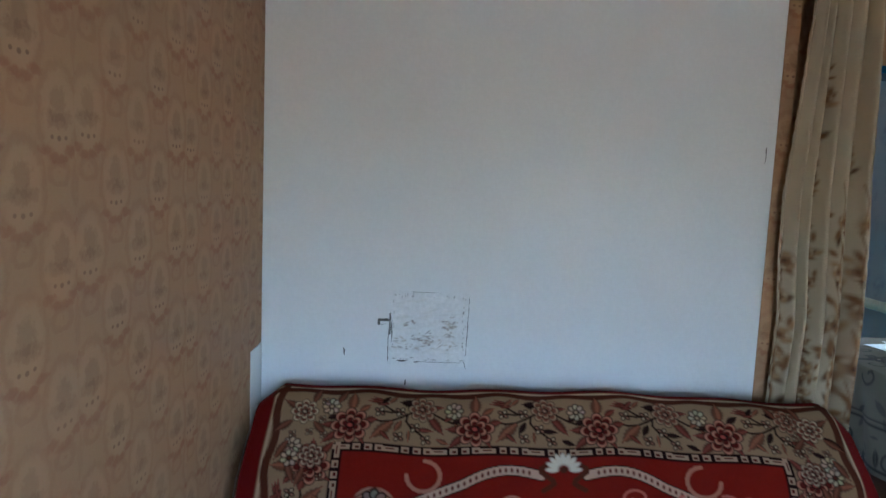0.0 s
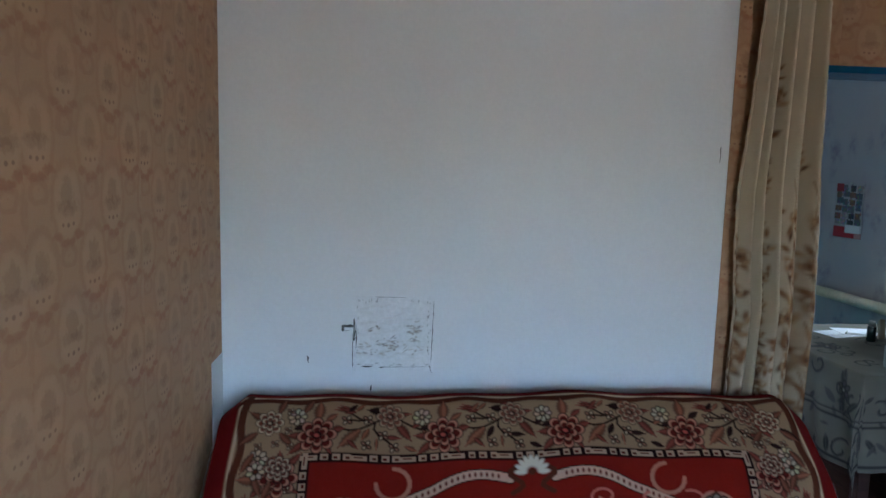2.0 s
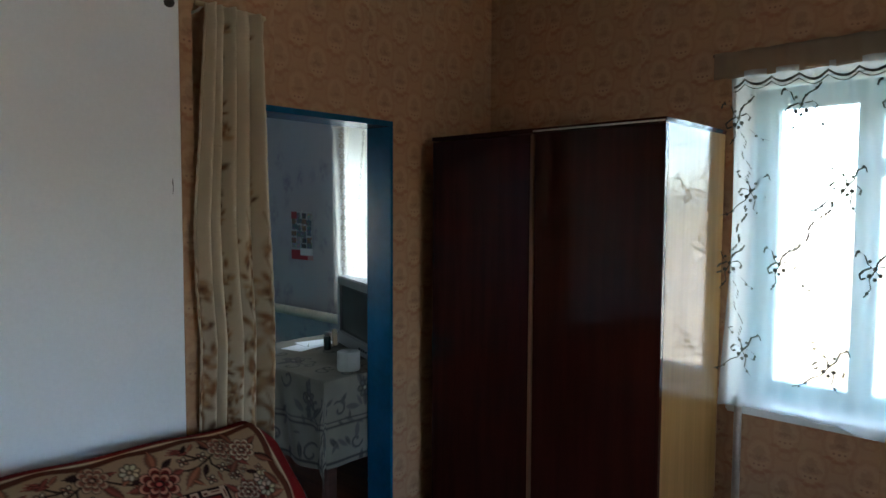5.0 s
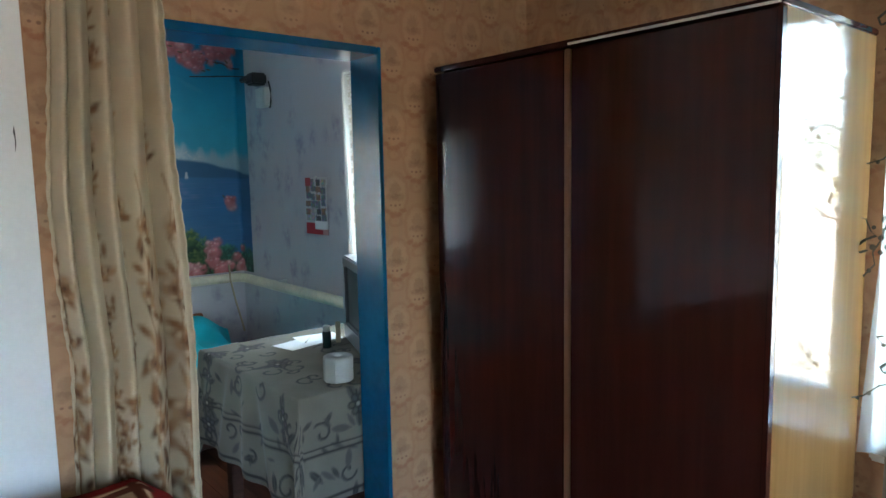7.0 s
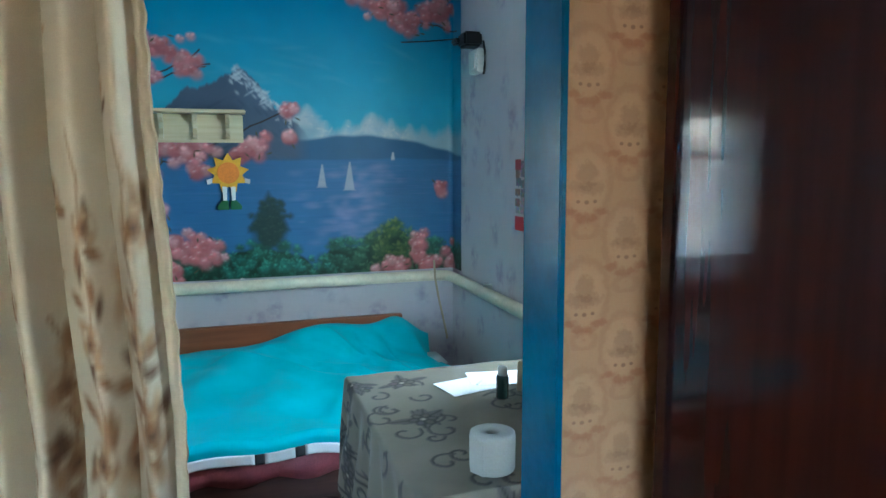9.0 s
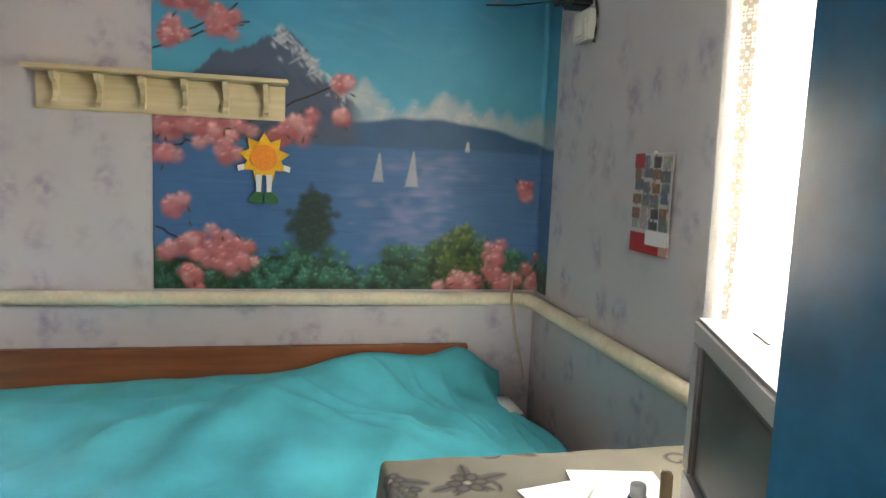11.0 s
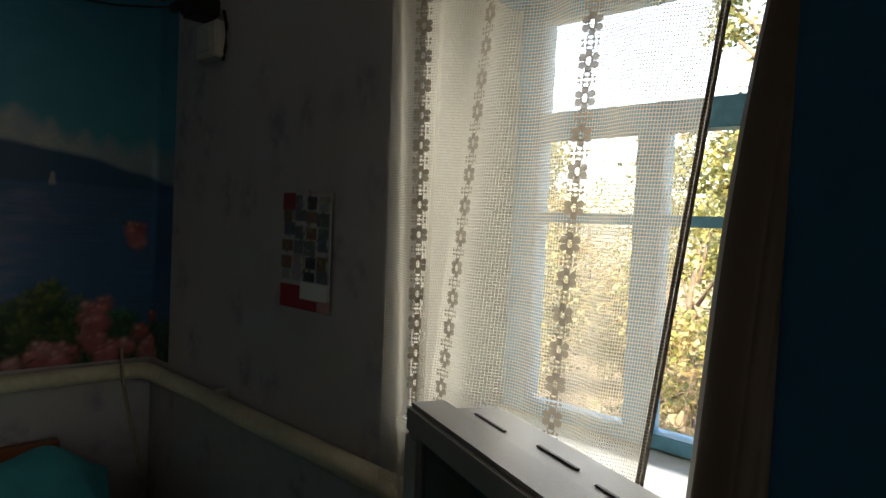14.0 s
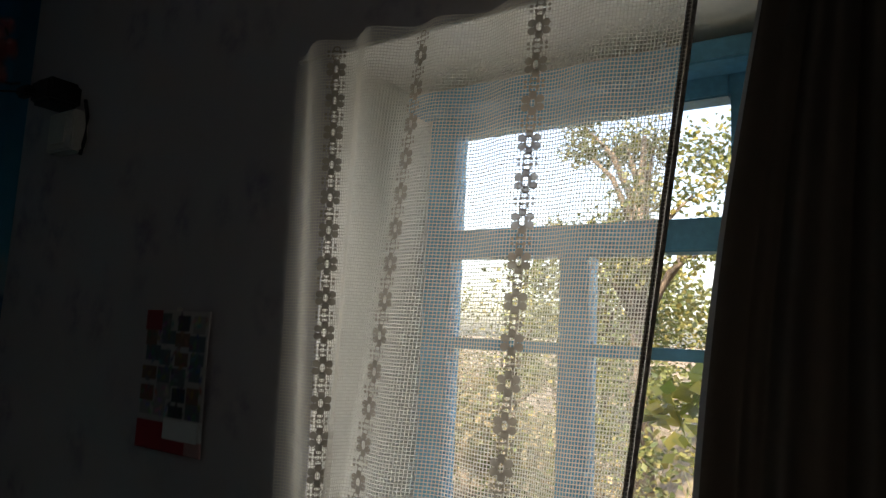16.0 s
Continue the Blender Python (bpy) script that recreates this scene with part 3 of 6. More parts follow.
def streak(bm, x0, z0, x1, z1, w, y=STOVE - 0.0015):
    """A thin uneven crack or brush mark on the stove face."""
    n = max(3, int(math.hypot(x1 - x0, z1 - z0) / 0.012))
    d = Vector((x1 - x0, z1 - z0)).normalized()
    last = None
    for i in range(n + 1):
        t = i / n
        x, z = x0 + (x1 - x0) * t + rnd.uniform(-1, 1) * w * 0.35, z0 + (z1 - z0) * t + rnd.uniform(-1, 1) * w * 0.35
        h = w * rnd.uniform(0.25, 1.0) * min(1, 6 * t + 0.2, 6 * (1 - t) + 0.2) / 2
        a, b = bm.verts.new((x - d.y * h, y, z + d.x * h)), bm.verts.new((x + d.y * h, y, z - d.x * h))
        if last:
            bm.faces.new((last[0], last[1], b, a))
        last = (a, b)


bm = bmesh.new()
for x0, z0, x1, z1, w in ((0.100, 1.045, 0.100, 0.960, 0.004), (0.104, 1.02, 0.106, 0.930, 0.005), (0.094, 0.985, 0.094, 0.86, 0.004),
                          (0.17, 1.118, 0.28, 1.118, 0.002), (0.380, 1.11, 0.372, 0.875, 0.003), (0.366, 0.87, 0.376, 0.845, 0.006),
                          (0.060, 1.016, 0.098, 1.016, 0.005), (0.060, 1.016, 0.062, 0.995, 0.007), (0.062, 0.996, 0.085, 0.998, 0.003),
                          (0.125, 0.868, 0.165, 0.866, 0.006), (0.185, 0.864, 0.215, 0.864, 0.007), (0.20, 0.864, 0.36, 0.866, 0.002),
                          (-0.064, 0.905, -0.060, 0.878, 0.006), (0.160, 0.800, 0.158, 0.775, 0.006), (1.392, 1.68, 1.392, 1.62, 0.004)):
    streak(bm, x0, z0, x1, z1, w)
part("soot_crack", bm, SOOT, stove)
def paint_stove_door():
    """Whitewash over an iron door: grey smears, brown rust and thin chips."""
    c = Canvas(0.29, 0.27, 145, 135, (0.78, 0.79, 0.80))
    r = random.Random(14)
    c.rect(0.018, 0.272, 0.02, 0.255, (0.80, 0.80, 0.80), 0.7)
    for k in range(70):
        c.ellipse(r.uniform(0.03, 0.25), r.uniform(0.03, 0.24), r.uniform(0.012, 0.05), r.uniform(0.003, 0.009), r.gauss(0.05, 0.15), r.choice(((0.62, 0.61, 0.58), (0.85, 0.85, 0.84), (0.68, 0.66, 0.62))), 0.4, 1.0)
    for mx, mz, n, sx, sz in ((0.13, 0.085, 46, 0.045, 0.014), (0.215, 0.155, 22, 0.022, 0.012), (0.07, 0.155, 8, 0.012, 0.01), (0.20, 0.09, 16, 0.03, 0.02)):
        for k in range(n):
            c.ellipse(r.gauss(mx, sx), r.gauss(mz, sz), r.uniform(0.004, 0.018), r.uniform(0.002, 0.006), r.gauss(0.1, 0.4), r.choice(((0.30, 0.24, 0.19), (0.42, 0.37, 0.32), (0.22, 0.19, 0.17), (0.52, 0.46, 0.40))), 0.75, 0.9)
    for k in range(60):
        x, z = r.choice(((r.uniform(0.02, 0.27), r.choice((0.022, 0.254))), (r.choice((0.02, 0.27)), r.uniform(0.02, 0.25))))
        c.ellipse(x + r.gauss(0, 0.003), z + r.gauss(0, 0.003), r.uniform(0.002, 0.012) if z < 0.03 else 0.002, 0.002 if z < 0.03 else r.uniform(0.002, 0.008), 0, (0.12, 0.11, 0.10), 0.55, 0.7)
    return c


grid_mesh("stove_door", lambda u, v: (0.092 + 0.29 * u, STOVE - 0.0012 + 0 * u, 0.851 + 0.27 * v), 145, 135, printed("smeared_whitewash", 0.8, 90, 0.12), stove, "whitewashed iron cleaning door with rust smears", colors=paint_stove_door().c)
tab = block(0.058, 0.096, STOVE - 0.010, STOVE - 0.001, 1.010, 1.017, 0.002)
box(tab, 0.055, 0.064, STOVE - 0.012, STOVE - 0.001, 0.996, 1.018, 0.002)
box(tab, 0.096, 0.101, STOVE - 0.006, STOVE - 0.001, 0.960, 1.040, 0.002)
part("door_catch", tab, surface("sooty_iron", (0.13, 0.125, 0.12), 0.7, 0.3, 40, 160, 0.3), stove, "sooty iron catch")
for x, z in ((1.388, 2.275), (1.392, 2.351)):
    nail = tagged(part("wall_nail", lathe([(0.0, 0.0), (0.016, 0.0), (0.018, 0.012), (0.011, 0.022), (0.0, 0.024)], 14, pose(x, STOVE, z, 90)), SOOT, smooth=True),
                  "dark round hook base on the whitewashed stove wall", "wall hook", "stove wall hooks")

# doorway casing
bm = bmesh.new()
box(bm, DOOR_R - 0.004, DOOR_R + 0.012, FRONT - 0.006, BACK + 0.004, 0.0, DOOR_TOP + 0.012, 0.003)
door = tagged(part("door_frame", bm, BLUE), "glossy blue painted frame of the open doorway", "door frame", kind="structure")
part("head_board", block(DOOR_L, DOOR_R - 0.004, FRONT - 0.006, BACK + 0.004, DOOR_TOP - 0.014, DOOR_TOP + 0.012, 0.003), BLUE, door)
part("side_board", block(DOOR_L - 0.012, DOOR_L + 0.004, FRONT - 0.006, BACK + 0.004, 0.0, DOOR_TOP + 0.012, 0.003), BLUE, door)


# ---- windows ----
def sash(name, place, u0, u1, v0, v1, depth, rails, mat, label):
    """A window: outer frame, bars as (u0, u1, v0, v1), panes as (u0, u1, v0, v1)."""
    bars, panes = rails
    at = place(0.5 * (u0 + u1), v0, depth)
    win = thing(name, at, label, "window", kind="structure")

    def slab(n, a, b, c, d, w0, w1, m, bevel=0.004):
        p, q = place(a, c, w0), place(b, d, w1)
        lo, hi = [min(i, j) for i, j in zip(p, q)], [max(i, j) for i, j in zip(p, q)]
        return part(n, block(lo[0], hi[0], lo[1], hi[1], lo[2], hi[2], bevel=bevel), m, win)

    for a, b, c, d in bars:
        slab("window_frame", a, b, c, d, depth - 0.03, depth + 0.03, mat)
    for a, b, c, d in panes:
        p = slab("pane", a - 0.004, b + 0.004, c - 0.004, d + 0.004, depth - 0.002, depth + 0.002, GLASS, 0.0)
        p.visible_shadow = False
    return win


def window_layout(y0, y1, z0, z1):
    """Four lower panes under a wide top light."""
    l, r, m0, m1 = y0 + 0.076, y1 - 0.076, (y0 + y1) / 2 - 0.033, (y0 + y1) / 2 + 0.033
    b0, b1, t0, t1, h = 1.487, 1.511, 1.70, 1.766, 2.004
    bars = [(y0, l, z0, z1), (r, y1, z0, z1), (l, r, z0, z0 + 0.034), (l, r, h, z1), (l, r, t0, t1), (m0, m1, z0 + 0.034, t0),
            (l, m0, b0, b1), (m1, r, b0, b1)]
    panes = [(l, r, t1, h), (l, m0, b1, t0), (m1, r, b1, t0), (l, m0, z0 + 0.034, b0), (m1, r, z0 + 0.034, b0)]
    return bars, panes


window_1 = sash("window_1", along_y, *WIN2, 3.52, window_layout(*WIN2), BLUE_WIN, "blue painted wooden window with five panes and dusty glass")
part("head_casing", block(3.405, 3.489, WIN2[0] - 0.012, WIN2[1] + 0.012, 2.045, 2.088, 0.004), BLUE_WIN, window_1)
y0, y1, z0, z1 = WIN1
bars = [(y0, y0 + 0.09, z0, z1), (y1 - 0.09, y1, z0, z1), (y0 + 0.09, y1 - 0.09, z0, z0 + 0.07), (y0 + 0.09, y1 - 0.09, z1 - 0.09, z1),
        (0.70, 0.785, z0 + 0.07, z1 - 0.09), (y0 + 0.09, 0.70, 1.711, 1.787), (y0 + 0.09, 0.70, 1.962, z1 - 0.09)]
panes = [(0.785, y1 - 0.09, z0 + 0.07, z1 - 0.09), (y0 + 0.09, 0.70, z0 + 0.07, 1.711), (y0 + 0.09, 0.70, 1.787, 1.962)]
sash("window_2", along_y, *WIN1, 3.45, (bars, panes), TEAL_WIN, "turquoise painted wooden window with a small vent pane")
x0, x1, z0, z1 = WIN3
bars = [(x0, x0 + 0.07, z0, z1), (x1 - 0.07, x1, z0, z1), (x0 + 0.07, x1 - 0.07, z0, z0 + 0.06), (x0 + 0.07, x1 - 0.07, z1 - 0.07, z1),
        (0.07, 0.13, z0 + 0.06, z1 - 0.07), (x0 + 0.07, 0.07, 1.56, 1.63), (0.13, x1 - 0.07, 1.56, 1.63)]
panes = [(x0 + 0.07, 0.07, z0 + 0.06, 1.56), (0.13, x1 - 0.07, z0 + 0.06, 1.56), (x0 + 0.07, 0.07, 1.63, z1 - 0.07), (0.13, x1 - 0.07, 1.63, z1 - 0.07)]
sash("window_3", along_x, *WIN3, NORTH + 0.2, (bars, panes), BLUE_WIN, "wooden window with four panes, mirrored in the wardrobe")
# unseen south window, added only to let fill light onto the stove wall
x0, x1, z0, z1 = ADDED_WIN
bars = [(x0, x0 + 0.07, z0, z1), (x1 - 0.07, x1, z0, z1), (x0 + 0.07, x1 - 0.07, z0, z0 + 0.07), (x0 + 0.07, x1 - 0.07, z1 - 0.07, z1), (0.87, 0.93, z0 + 0.07, z1 - 0.07)]
panes = [(x0 + 0.07, 0.87, z0 + 0.07, z1 - 0.07), (0.93, x1 - 0.07, z0 + 0.07, z1 - 0.07)]
sash("added_south_window", along_x, *ADDED_WIN, SOUTH - 0.2, (bars, panes), TEAL_WIN, "turquoise painted wooden window in the end wall")
tagged(part("window_sill", block(EAST - 0.05, 3.49, WIN2[0] - 0.10, WIN2[1] + 0.10, WIN2[2] - 0.035, WIN2[2] - 0.002, 0.006), surface("white_sill_paint", (0.72, 0.74, 0.74), 0.4, 0.06, 8, 50, 0.2)),
       "white painted wooden sill under the blue window", "window sill", kind="structure")
tagged(part("window_sill", block(EAST - 0.02, 3.42, WIN1[0] - 0.08, WIN1[1] + 0.03, WIN1[2] - 0.045, WIN1[2] - 0.002, 0.008), bpy.data.materials["white_sill_paint"]),
       "white painted wooden sill under the turquoise window", "window sill", kind="structure")

# ---- mural ----
MX0, MX1, MWRAP, MZ0, MZ1 = 1.350, EAST, 0.172, 0.848, 2.72
MW, MH = MX1 - MX0 + MWRAP, MZ1 - MZ0


def paint_mural():
    c = Canvas(MW, MH, 470, 410, (0.02, 0.18, 0.36))
    r = random.Random(11)
    hgt = np.clip((c.y - 0.85) / 0.9, 0, 1)[..., None]
    c.c[:] = np.array((0.065, 0.35, 0.475)) * (1 - hgt) + np.array((0.005, 0.165, 0.315)) * hgt
    for k in range(26):
        c.ellipse(r.uniform(0.4, 1.6), r.uniform(1.15, 1.4), r.uniform(0.06, 0.2), r.uniform(0.012, 0.03), r.uniform(-0.5, 0.1), (0.16, 0.38, 0.5), 0.13, 1.0)
    # far snow range and its lower slopes
    snow = lambda x: 0.885 + 0.03 * np.abs(wave(x, 3, 5, 2.2)) + 0.15 * np.exp(-((x - 0.965) / 0.07) ** 2) + 0.075 * np.exp(-((x - 1.36) / 0.10) ** 2) + 0.03 * np.exp(-((x - 1.5) / 0.12) ** 2)
    c.below(snow, (0.30, 0.38, 0.42), 0.06, 0.85)
    for px, pz, w in ((0.965, 1.035, 0.15), (1.07, 0.94, 0.10), (1.21, 0.945, 0.10), (1.36, 0.99, 0.15), (1.48, 0.955, 0.12), (1.60, 0.925, 0.10)):
        c.tri((px, pz), (px - 0.75 * w, pz - 0.12), (px + 0.15 * w, pz - 0.13), (0.50, 0.52, 0.49), 0.55, 0.045)
        c.tri((px + 0.01, pz - 0.01), (px + 0.65 * w, pz - 0.11), (px + 0.1 * w, pz - 0.12), (0.36, 0.44, 0.48), 0.5, 0.045)
        for k in range(12):
            c.ellipse(px + r.uniform(-0.6, 0.6) * w, pz - r.uniform(0.03, 0.12), r.uniform(0.012, 0.035), r.uniform(0.005, 0.012), r.uniform(-1.1, 1.1), r.choice(((0.56, 0.55, 0.50), (0.20, 0.32, 0.42), (0.28, 0.38, 0.45))), 0.45, 1.0)
    ridge = lambda x: 0.845 + 0.010 * wave(x, 5, 4, 0.9) + 0.025 * np.exp(-((x - 1.25) / 0.25) ** 2) - 0.16 * np.clip(x - 1.42, 0, 1)
    c.below(ridge, (0.034, 0.105, 0.20), 0.02)
    # near peak on the other side
    peak = lambda x: 1.25 - np.abs(x - 0.57) * np.where(x > 0.57, 0.98, 0.55) + 0.02 * wave(x, 9, 5, 3.0)
    a = np.clip((peak(c.x) - c.y) / 0.02, 0, 1) * np.clip((c.y - 0.68) / 0.05, 0, 1) * np.clip((0.98 - c.x) / 0.1, 0, 1)
    c.put((slice(None), slice(None)), a, (0.07, 0.10, 0.15))
    for k in range(150):
        t = r.random()
        x = 0.53 + 0.34 * t
        q = 1.25 - 0.98 * abs(x - 0.57) - abs(r.gauss(0, 0.045)) * (1.2 - 0.6 * t)
        c.ellipse(x, q, r.uniform(0.012, 0.04), r.uniform(0.006, 0.015), r.choice((-0.8, -1.1, 0.7)) + r.uniform(-0.3, 0.3), r.choice(((0.52, 0.54, 0.55), (0.45, 0.48, 0.51), (0.15, 0.19, 0.25))), 0.55, 0.9)
    for k in range(60):
        x = r.uniform(0.2, 0.85)
        c.ellipse(x, 1.13 - 0.7 * abs(x - 0.57) - r.uniform(0.0, 0.3), 0.05, 0.012, -0.8 if x > 0.57 else 0.5, r.choice(((0.035, 0.055, 0.10), (0.09, 0.115, 0.16))), 0.4, 1.0)
    # lake with streaks and boats
    lake = lambda x: 0.715 + 0.006 * wave(x, 2, 3, 0.8)
    c.below(lake, (0.045, 0.135, 0.28), 0.014)
    for k in range(420):
        y = r.uniform(0.15, 0.71)
        col = r.choice(((0.05, 0.15, 0.32), (0.02, 0.085, 0.22), (0.10, 0.16, 0.33)))
        c.ellipse(r.uniform(0.1, MW), y, r.uniform(0.04, 0.22), r.uniform(0.002, 0.007), 0, col, 0.35, 1.0)
    for k in range(120):
        c.ellipse(r.gauss(1.22, 0.12), r.uniform(0.2, 0.68), r.uniform(0.03, 0.09), r.uniform(0.01, 0.04), 0, (0.24, 0.24, 0.40), 0.22, 1.0)
    for x, z, s in ((1.045, 0.545, 0.13), (1.215, 0.525, 0.165), (1.49, 0.71, 0.04)):
        for k in range(26):
            t = k / 25
            c.stroke([(x - 0.20 * s * (1 - t), z + s * t), (x + 0.13 * s * (1 - t), z + s * t)], 0.006, (0.36, 0.38, 0.42), 0.45)
        c.stroke([(x - 0.26 * s, z - 0.005), (x + 0.2 * s, z - 0.005)], 0.006, (0.20, 0.24, 0.32))
    # woods along the shore
    shore = lambda x: 0.19 + 0.10 * np.exp(-((x - 1.47) / 0.13) ** 2) + 0.03 * np.exp(-((x - 1.17) / 0.09) ** 2) + 0.02 * wave(x, 21, 4, 1.2) - 0.10 * np.exp(-((x - 1.0) / 0.05) ** 2) + 0.12 * np.clip(0.35 - x, 0, 1)
    c.below(lambda x: shore(x) - 0.03, (0.012, 0.035, 0.02), 0.02)
    for row in range(5):
        for k in range(70):
            x = r.uniform(0, MW)
            top = float(shore(np.array(x)))
            y = top - 0.012 - 0.05 * row + r.uniform(-0.02, 0.01)
            warm = math.exp(-((x - 1.47) / 0.16) ** 2)
            f = r.uniform(0.9, 1.5) * (1.2 - 0.12 * row)
            dark = (0.010 * f, 0.034 * f, 0.022 * f)
            mid = ((0.022 + 0.03 * warm) * f, (0.075 + 0.02 * warm) * f, (0.045 - 0.02 * warm) * f)
            light = ((0.045 + 0.09 * warm) * f, (0.15 + 0.02 * warm) * f, (0.10 - 0.06 * warm) * f)
            c.clump(x, y, r.uniform(0.03, 0.06), dark, mid, light, r, 9)
    # blue-green broad leaves, low down
    for k in range(46):
        x, y = r.gauss(0.66, 0.18), 0.02 + abs(r.gauss(0.07, 0.05))
        c.clump(x, y, r.uniform(0.02, 0.045), (0.015, 0.06, 0.045), (0.04, 0.16, 0.12), (0.09, 0.30, 0.21), r, 9)
    # one pine
    c.ellipse(0.72, 0.29, 0.12, 0.15, 0, (0.018, 0.042, 0.036), 1.0, 0.5)
    c.tri((0.72, 0.52), (0.60, 0.28), (0.84, 0.28), (0.020, 0.045, 0.038), 0.9, 0.03)
    for k in range(70):
        t = k / 69
        w = 0.125 * math.sin(math.pi * (0.16 + 0.80 * (1 - t))) ** 0.7 * (0.8 + 0.25 * math.sin(t * 21))
        c.clump(0.72 + 1.15 * r.uniform(-w, w), 0.20 + 0.27 * t, r.uniform(0.022, 0.034), (0.012, 0.03, 0.026), (0.026, 0.055, 0.045), (0.045, 0.08, 0.06), r, 5)
    # dark branches and blossom
    for x0, y0, x1, y1 in ((0.0, 0.64, 0.25, 0.72), (0.25, 0.72, 0.85, 1.0), (0.0, 1.10, 0.38, 1.32), (0.1, 1.15, 0.42, 1.25), (1.1, 1.85, 1.5, 1.58), (1.5, 1.58, 1.98, 1.50), (0.0, 0.30, 0.30, 0.14), (1.62, 0.0, 1.65, 0.2)):
        pts = [(x0 + (x1 - x0) * i / 8 + r.uniform(-0.012, 0.012), y0 + (y1 - y0) * i / 8 + r.uniform(-0.012, 0.012)) for i in range(9)]
        c.stroke(pts, 0.009, (0.03, 0.022, 0.02))
    bunches = ((0.08, 0.78, 0.10, 0.06, 26), (0.28, 0.76, 0.12, 0.07, 34), (0.34, 0.66, 0.05, 0.04, 9), (0.05, 0.64, 0.05, 0.04, 9), (0.62, 0.77, 0.09, 0.06, 24), (0.86, 0.845, 0.04, 0.03, 8),
               (0.83, 1.0, 0.04, 0.025, 7), (0.07, 1.18, 0.07, 0.05, 14), (0.30, 1.24, 0.09, 0.05, 20), (0.14, 1.34, 0.12, 0.07, 26), (0.08, 0.39, 0.04, 0.04, 8),
               (0.20, 0.20, 0.13, 0.07, 44), (0.38, 0.16, 0.08, 0.05, 20), (0.18, 0.06, 0.07, 0.05, 14), (1.46, 1.62, 0.12, 0.06, 30), (1.62, 1.54, 0.10, 0.05, 26), (1.80, 1.63, 0.13, 0.09, 40),
               (1.30, 1.72, 0.12, 0.06, 24), (1.50, 0.04, 0.08, 0.03, 18), (1.655, 0.14, 0.04, 0.09, 24), (1.72, 0.04, 0.05, 0.05, 10), (1.80, 0.54, 0.03, 0.05, 8), (1.86, 0.06, 0.05, 0.05, 10))
    for bx, by, sx, sy, n in bunches:
        for k in range(int(n * 1.0)):
            x, y, q = r.gauss(bx, sx * 0.55), r.gauss(by, sy * 0.55), r.uniform(0.030, 0.054)
            f = r.uniform(0.75, 1.15)
            tone = r.choice(((0.55, 0.19, 0.20), (0.62, 0.30, 0.29), (0.50, 0.15, 0.15)))
            c.ellipse(x + 0.004, y - 0.008, q * 1.1, q, 0, (0.26, 0.06, 0.07), 0.5, 1.0)
            c.ellipse(x, y, q, q * 0.9, 0, [v * f * 0.85 for v in tone], 0.85, 0.8)
            for j in range(6):
                a = r.uniform(0, 6.28)
                c.ellipse(x + 0.45 * q * math.cos(a), y + 0.1 * q + 0.42 * q * math.sin(a), q * 0.42, q * 0.30, a, [min(1, v * f * (1.05 + 0.3 * math.sin(a))) for v in tone], 0.6, 0.9)
            c.ellipse(x - 0.2 * q, y + 0.4 * q, 0.35 * q, 0.2 * q, 0.3, (0.70, 0.48, 0.46), 0.55, 1.0)
            if k % 5 == 0:
                a = r.uniform(0, 6.28)
                c.leaf(x + q * math.cos(a), y + q * math.sin(a), 0.035, a, (0.05, 0.05, 0.025), (0.09, 0.08, 0.04))
    return c


mural_canvas = paint_mural()


def mural_place(u, v):
    s = u * MW
    turn = np.clip((s - (MX1 - MX0) + 0.03) / 0.06, 0, 1)
    straight = MX0 + np.minimum(s, MX1 - MX0 - 0.03) + 0.025 * np.sin(turn * math.pi / 2)
    back = NORTH - 0.004 - np.maximum(0, s - (MX1 - MX0) - 0.03) - 0.03 * (1 - np.cos(turn * math.pi / 2))
    return straight, back, MZ0 + v * MH + 0 * u


mural = thing("wall_mural", (2.3, NORTH - 0.004, MZ0), "printed photo mural of a mountain lake with pink blossom", "wall mural")
STRIPS = (0, 118, 236, 354, 470)
for a, b in zip(STRIPS, STRIPS[1:]):
    grid_mesh("paper_strip", lambda u, v, a=a, b=b: mural_place((a + (b - a) * u) / 470, v), b - a, 410, MURAL, mural, colors=mural_canvas.c[:, a:b + 1])

# ---- heating pipe, cord, rack, ornament, calendar, socket ----
pipe = tagged(part("heating_pipe", tube([(WEST_B, 5.385, 0.815), (1.0, 5.385, 0.812), (2.9, 5.385, 0.81), (3.10, 5.380, 0.81), (3.165, 5.355, 0.81), (3.185, 5.29, 0.81), (3.19, 4.6, 0.805), (3.19, BACK + 0.02, 0.80)], 0.034, 16), PIPE, smooth=True),
              "thick cream painted heating pipe along the bedroom walls", "heating pipe", kind="structure")
for x, y, rz in ((0.2, 5.41, 0), (1.9, 5.41, 0), (3.215, 4.75, 90), (3.215, 3.3, 90)):
    part("pipe_bracket", block(-0.012, 0.012, -0.034, 0.03, 0.77, 0.852, 0.003, pose(x, y, 0, 0, 0, rz)), IRON, pipe)
tagged(part("hanging_cord", tube([(3.075, 5.335, 0.915), (3.082, 5.335, 0.80), (3.10, 5.31, 0.66), (3.125, 5.27, 0.50), (3.135, 5.25, 0.42)], 0.007, 8), CORD, smooth=True),
       "beige cord hanging over the heating pipe", "cord")

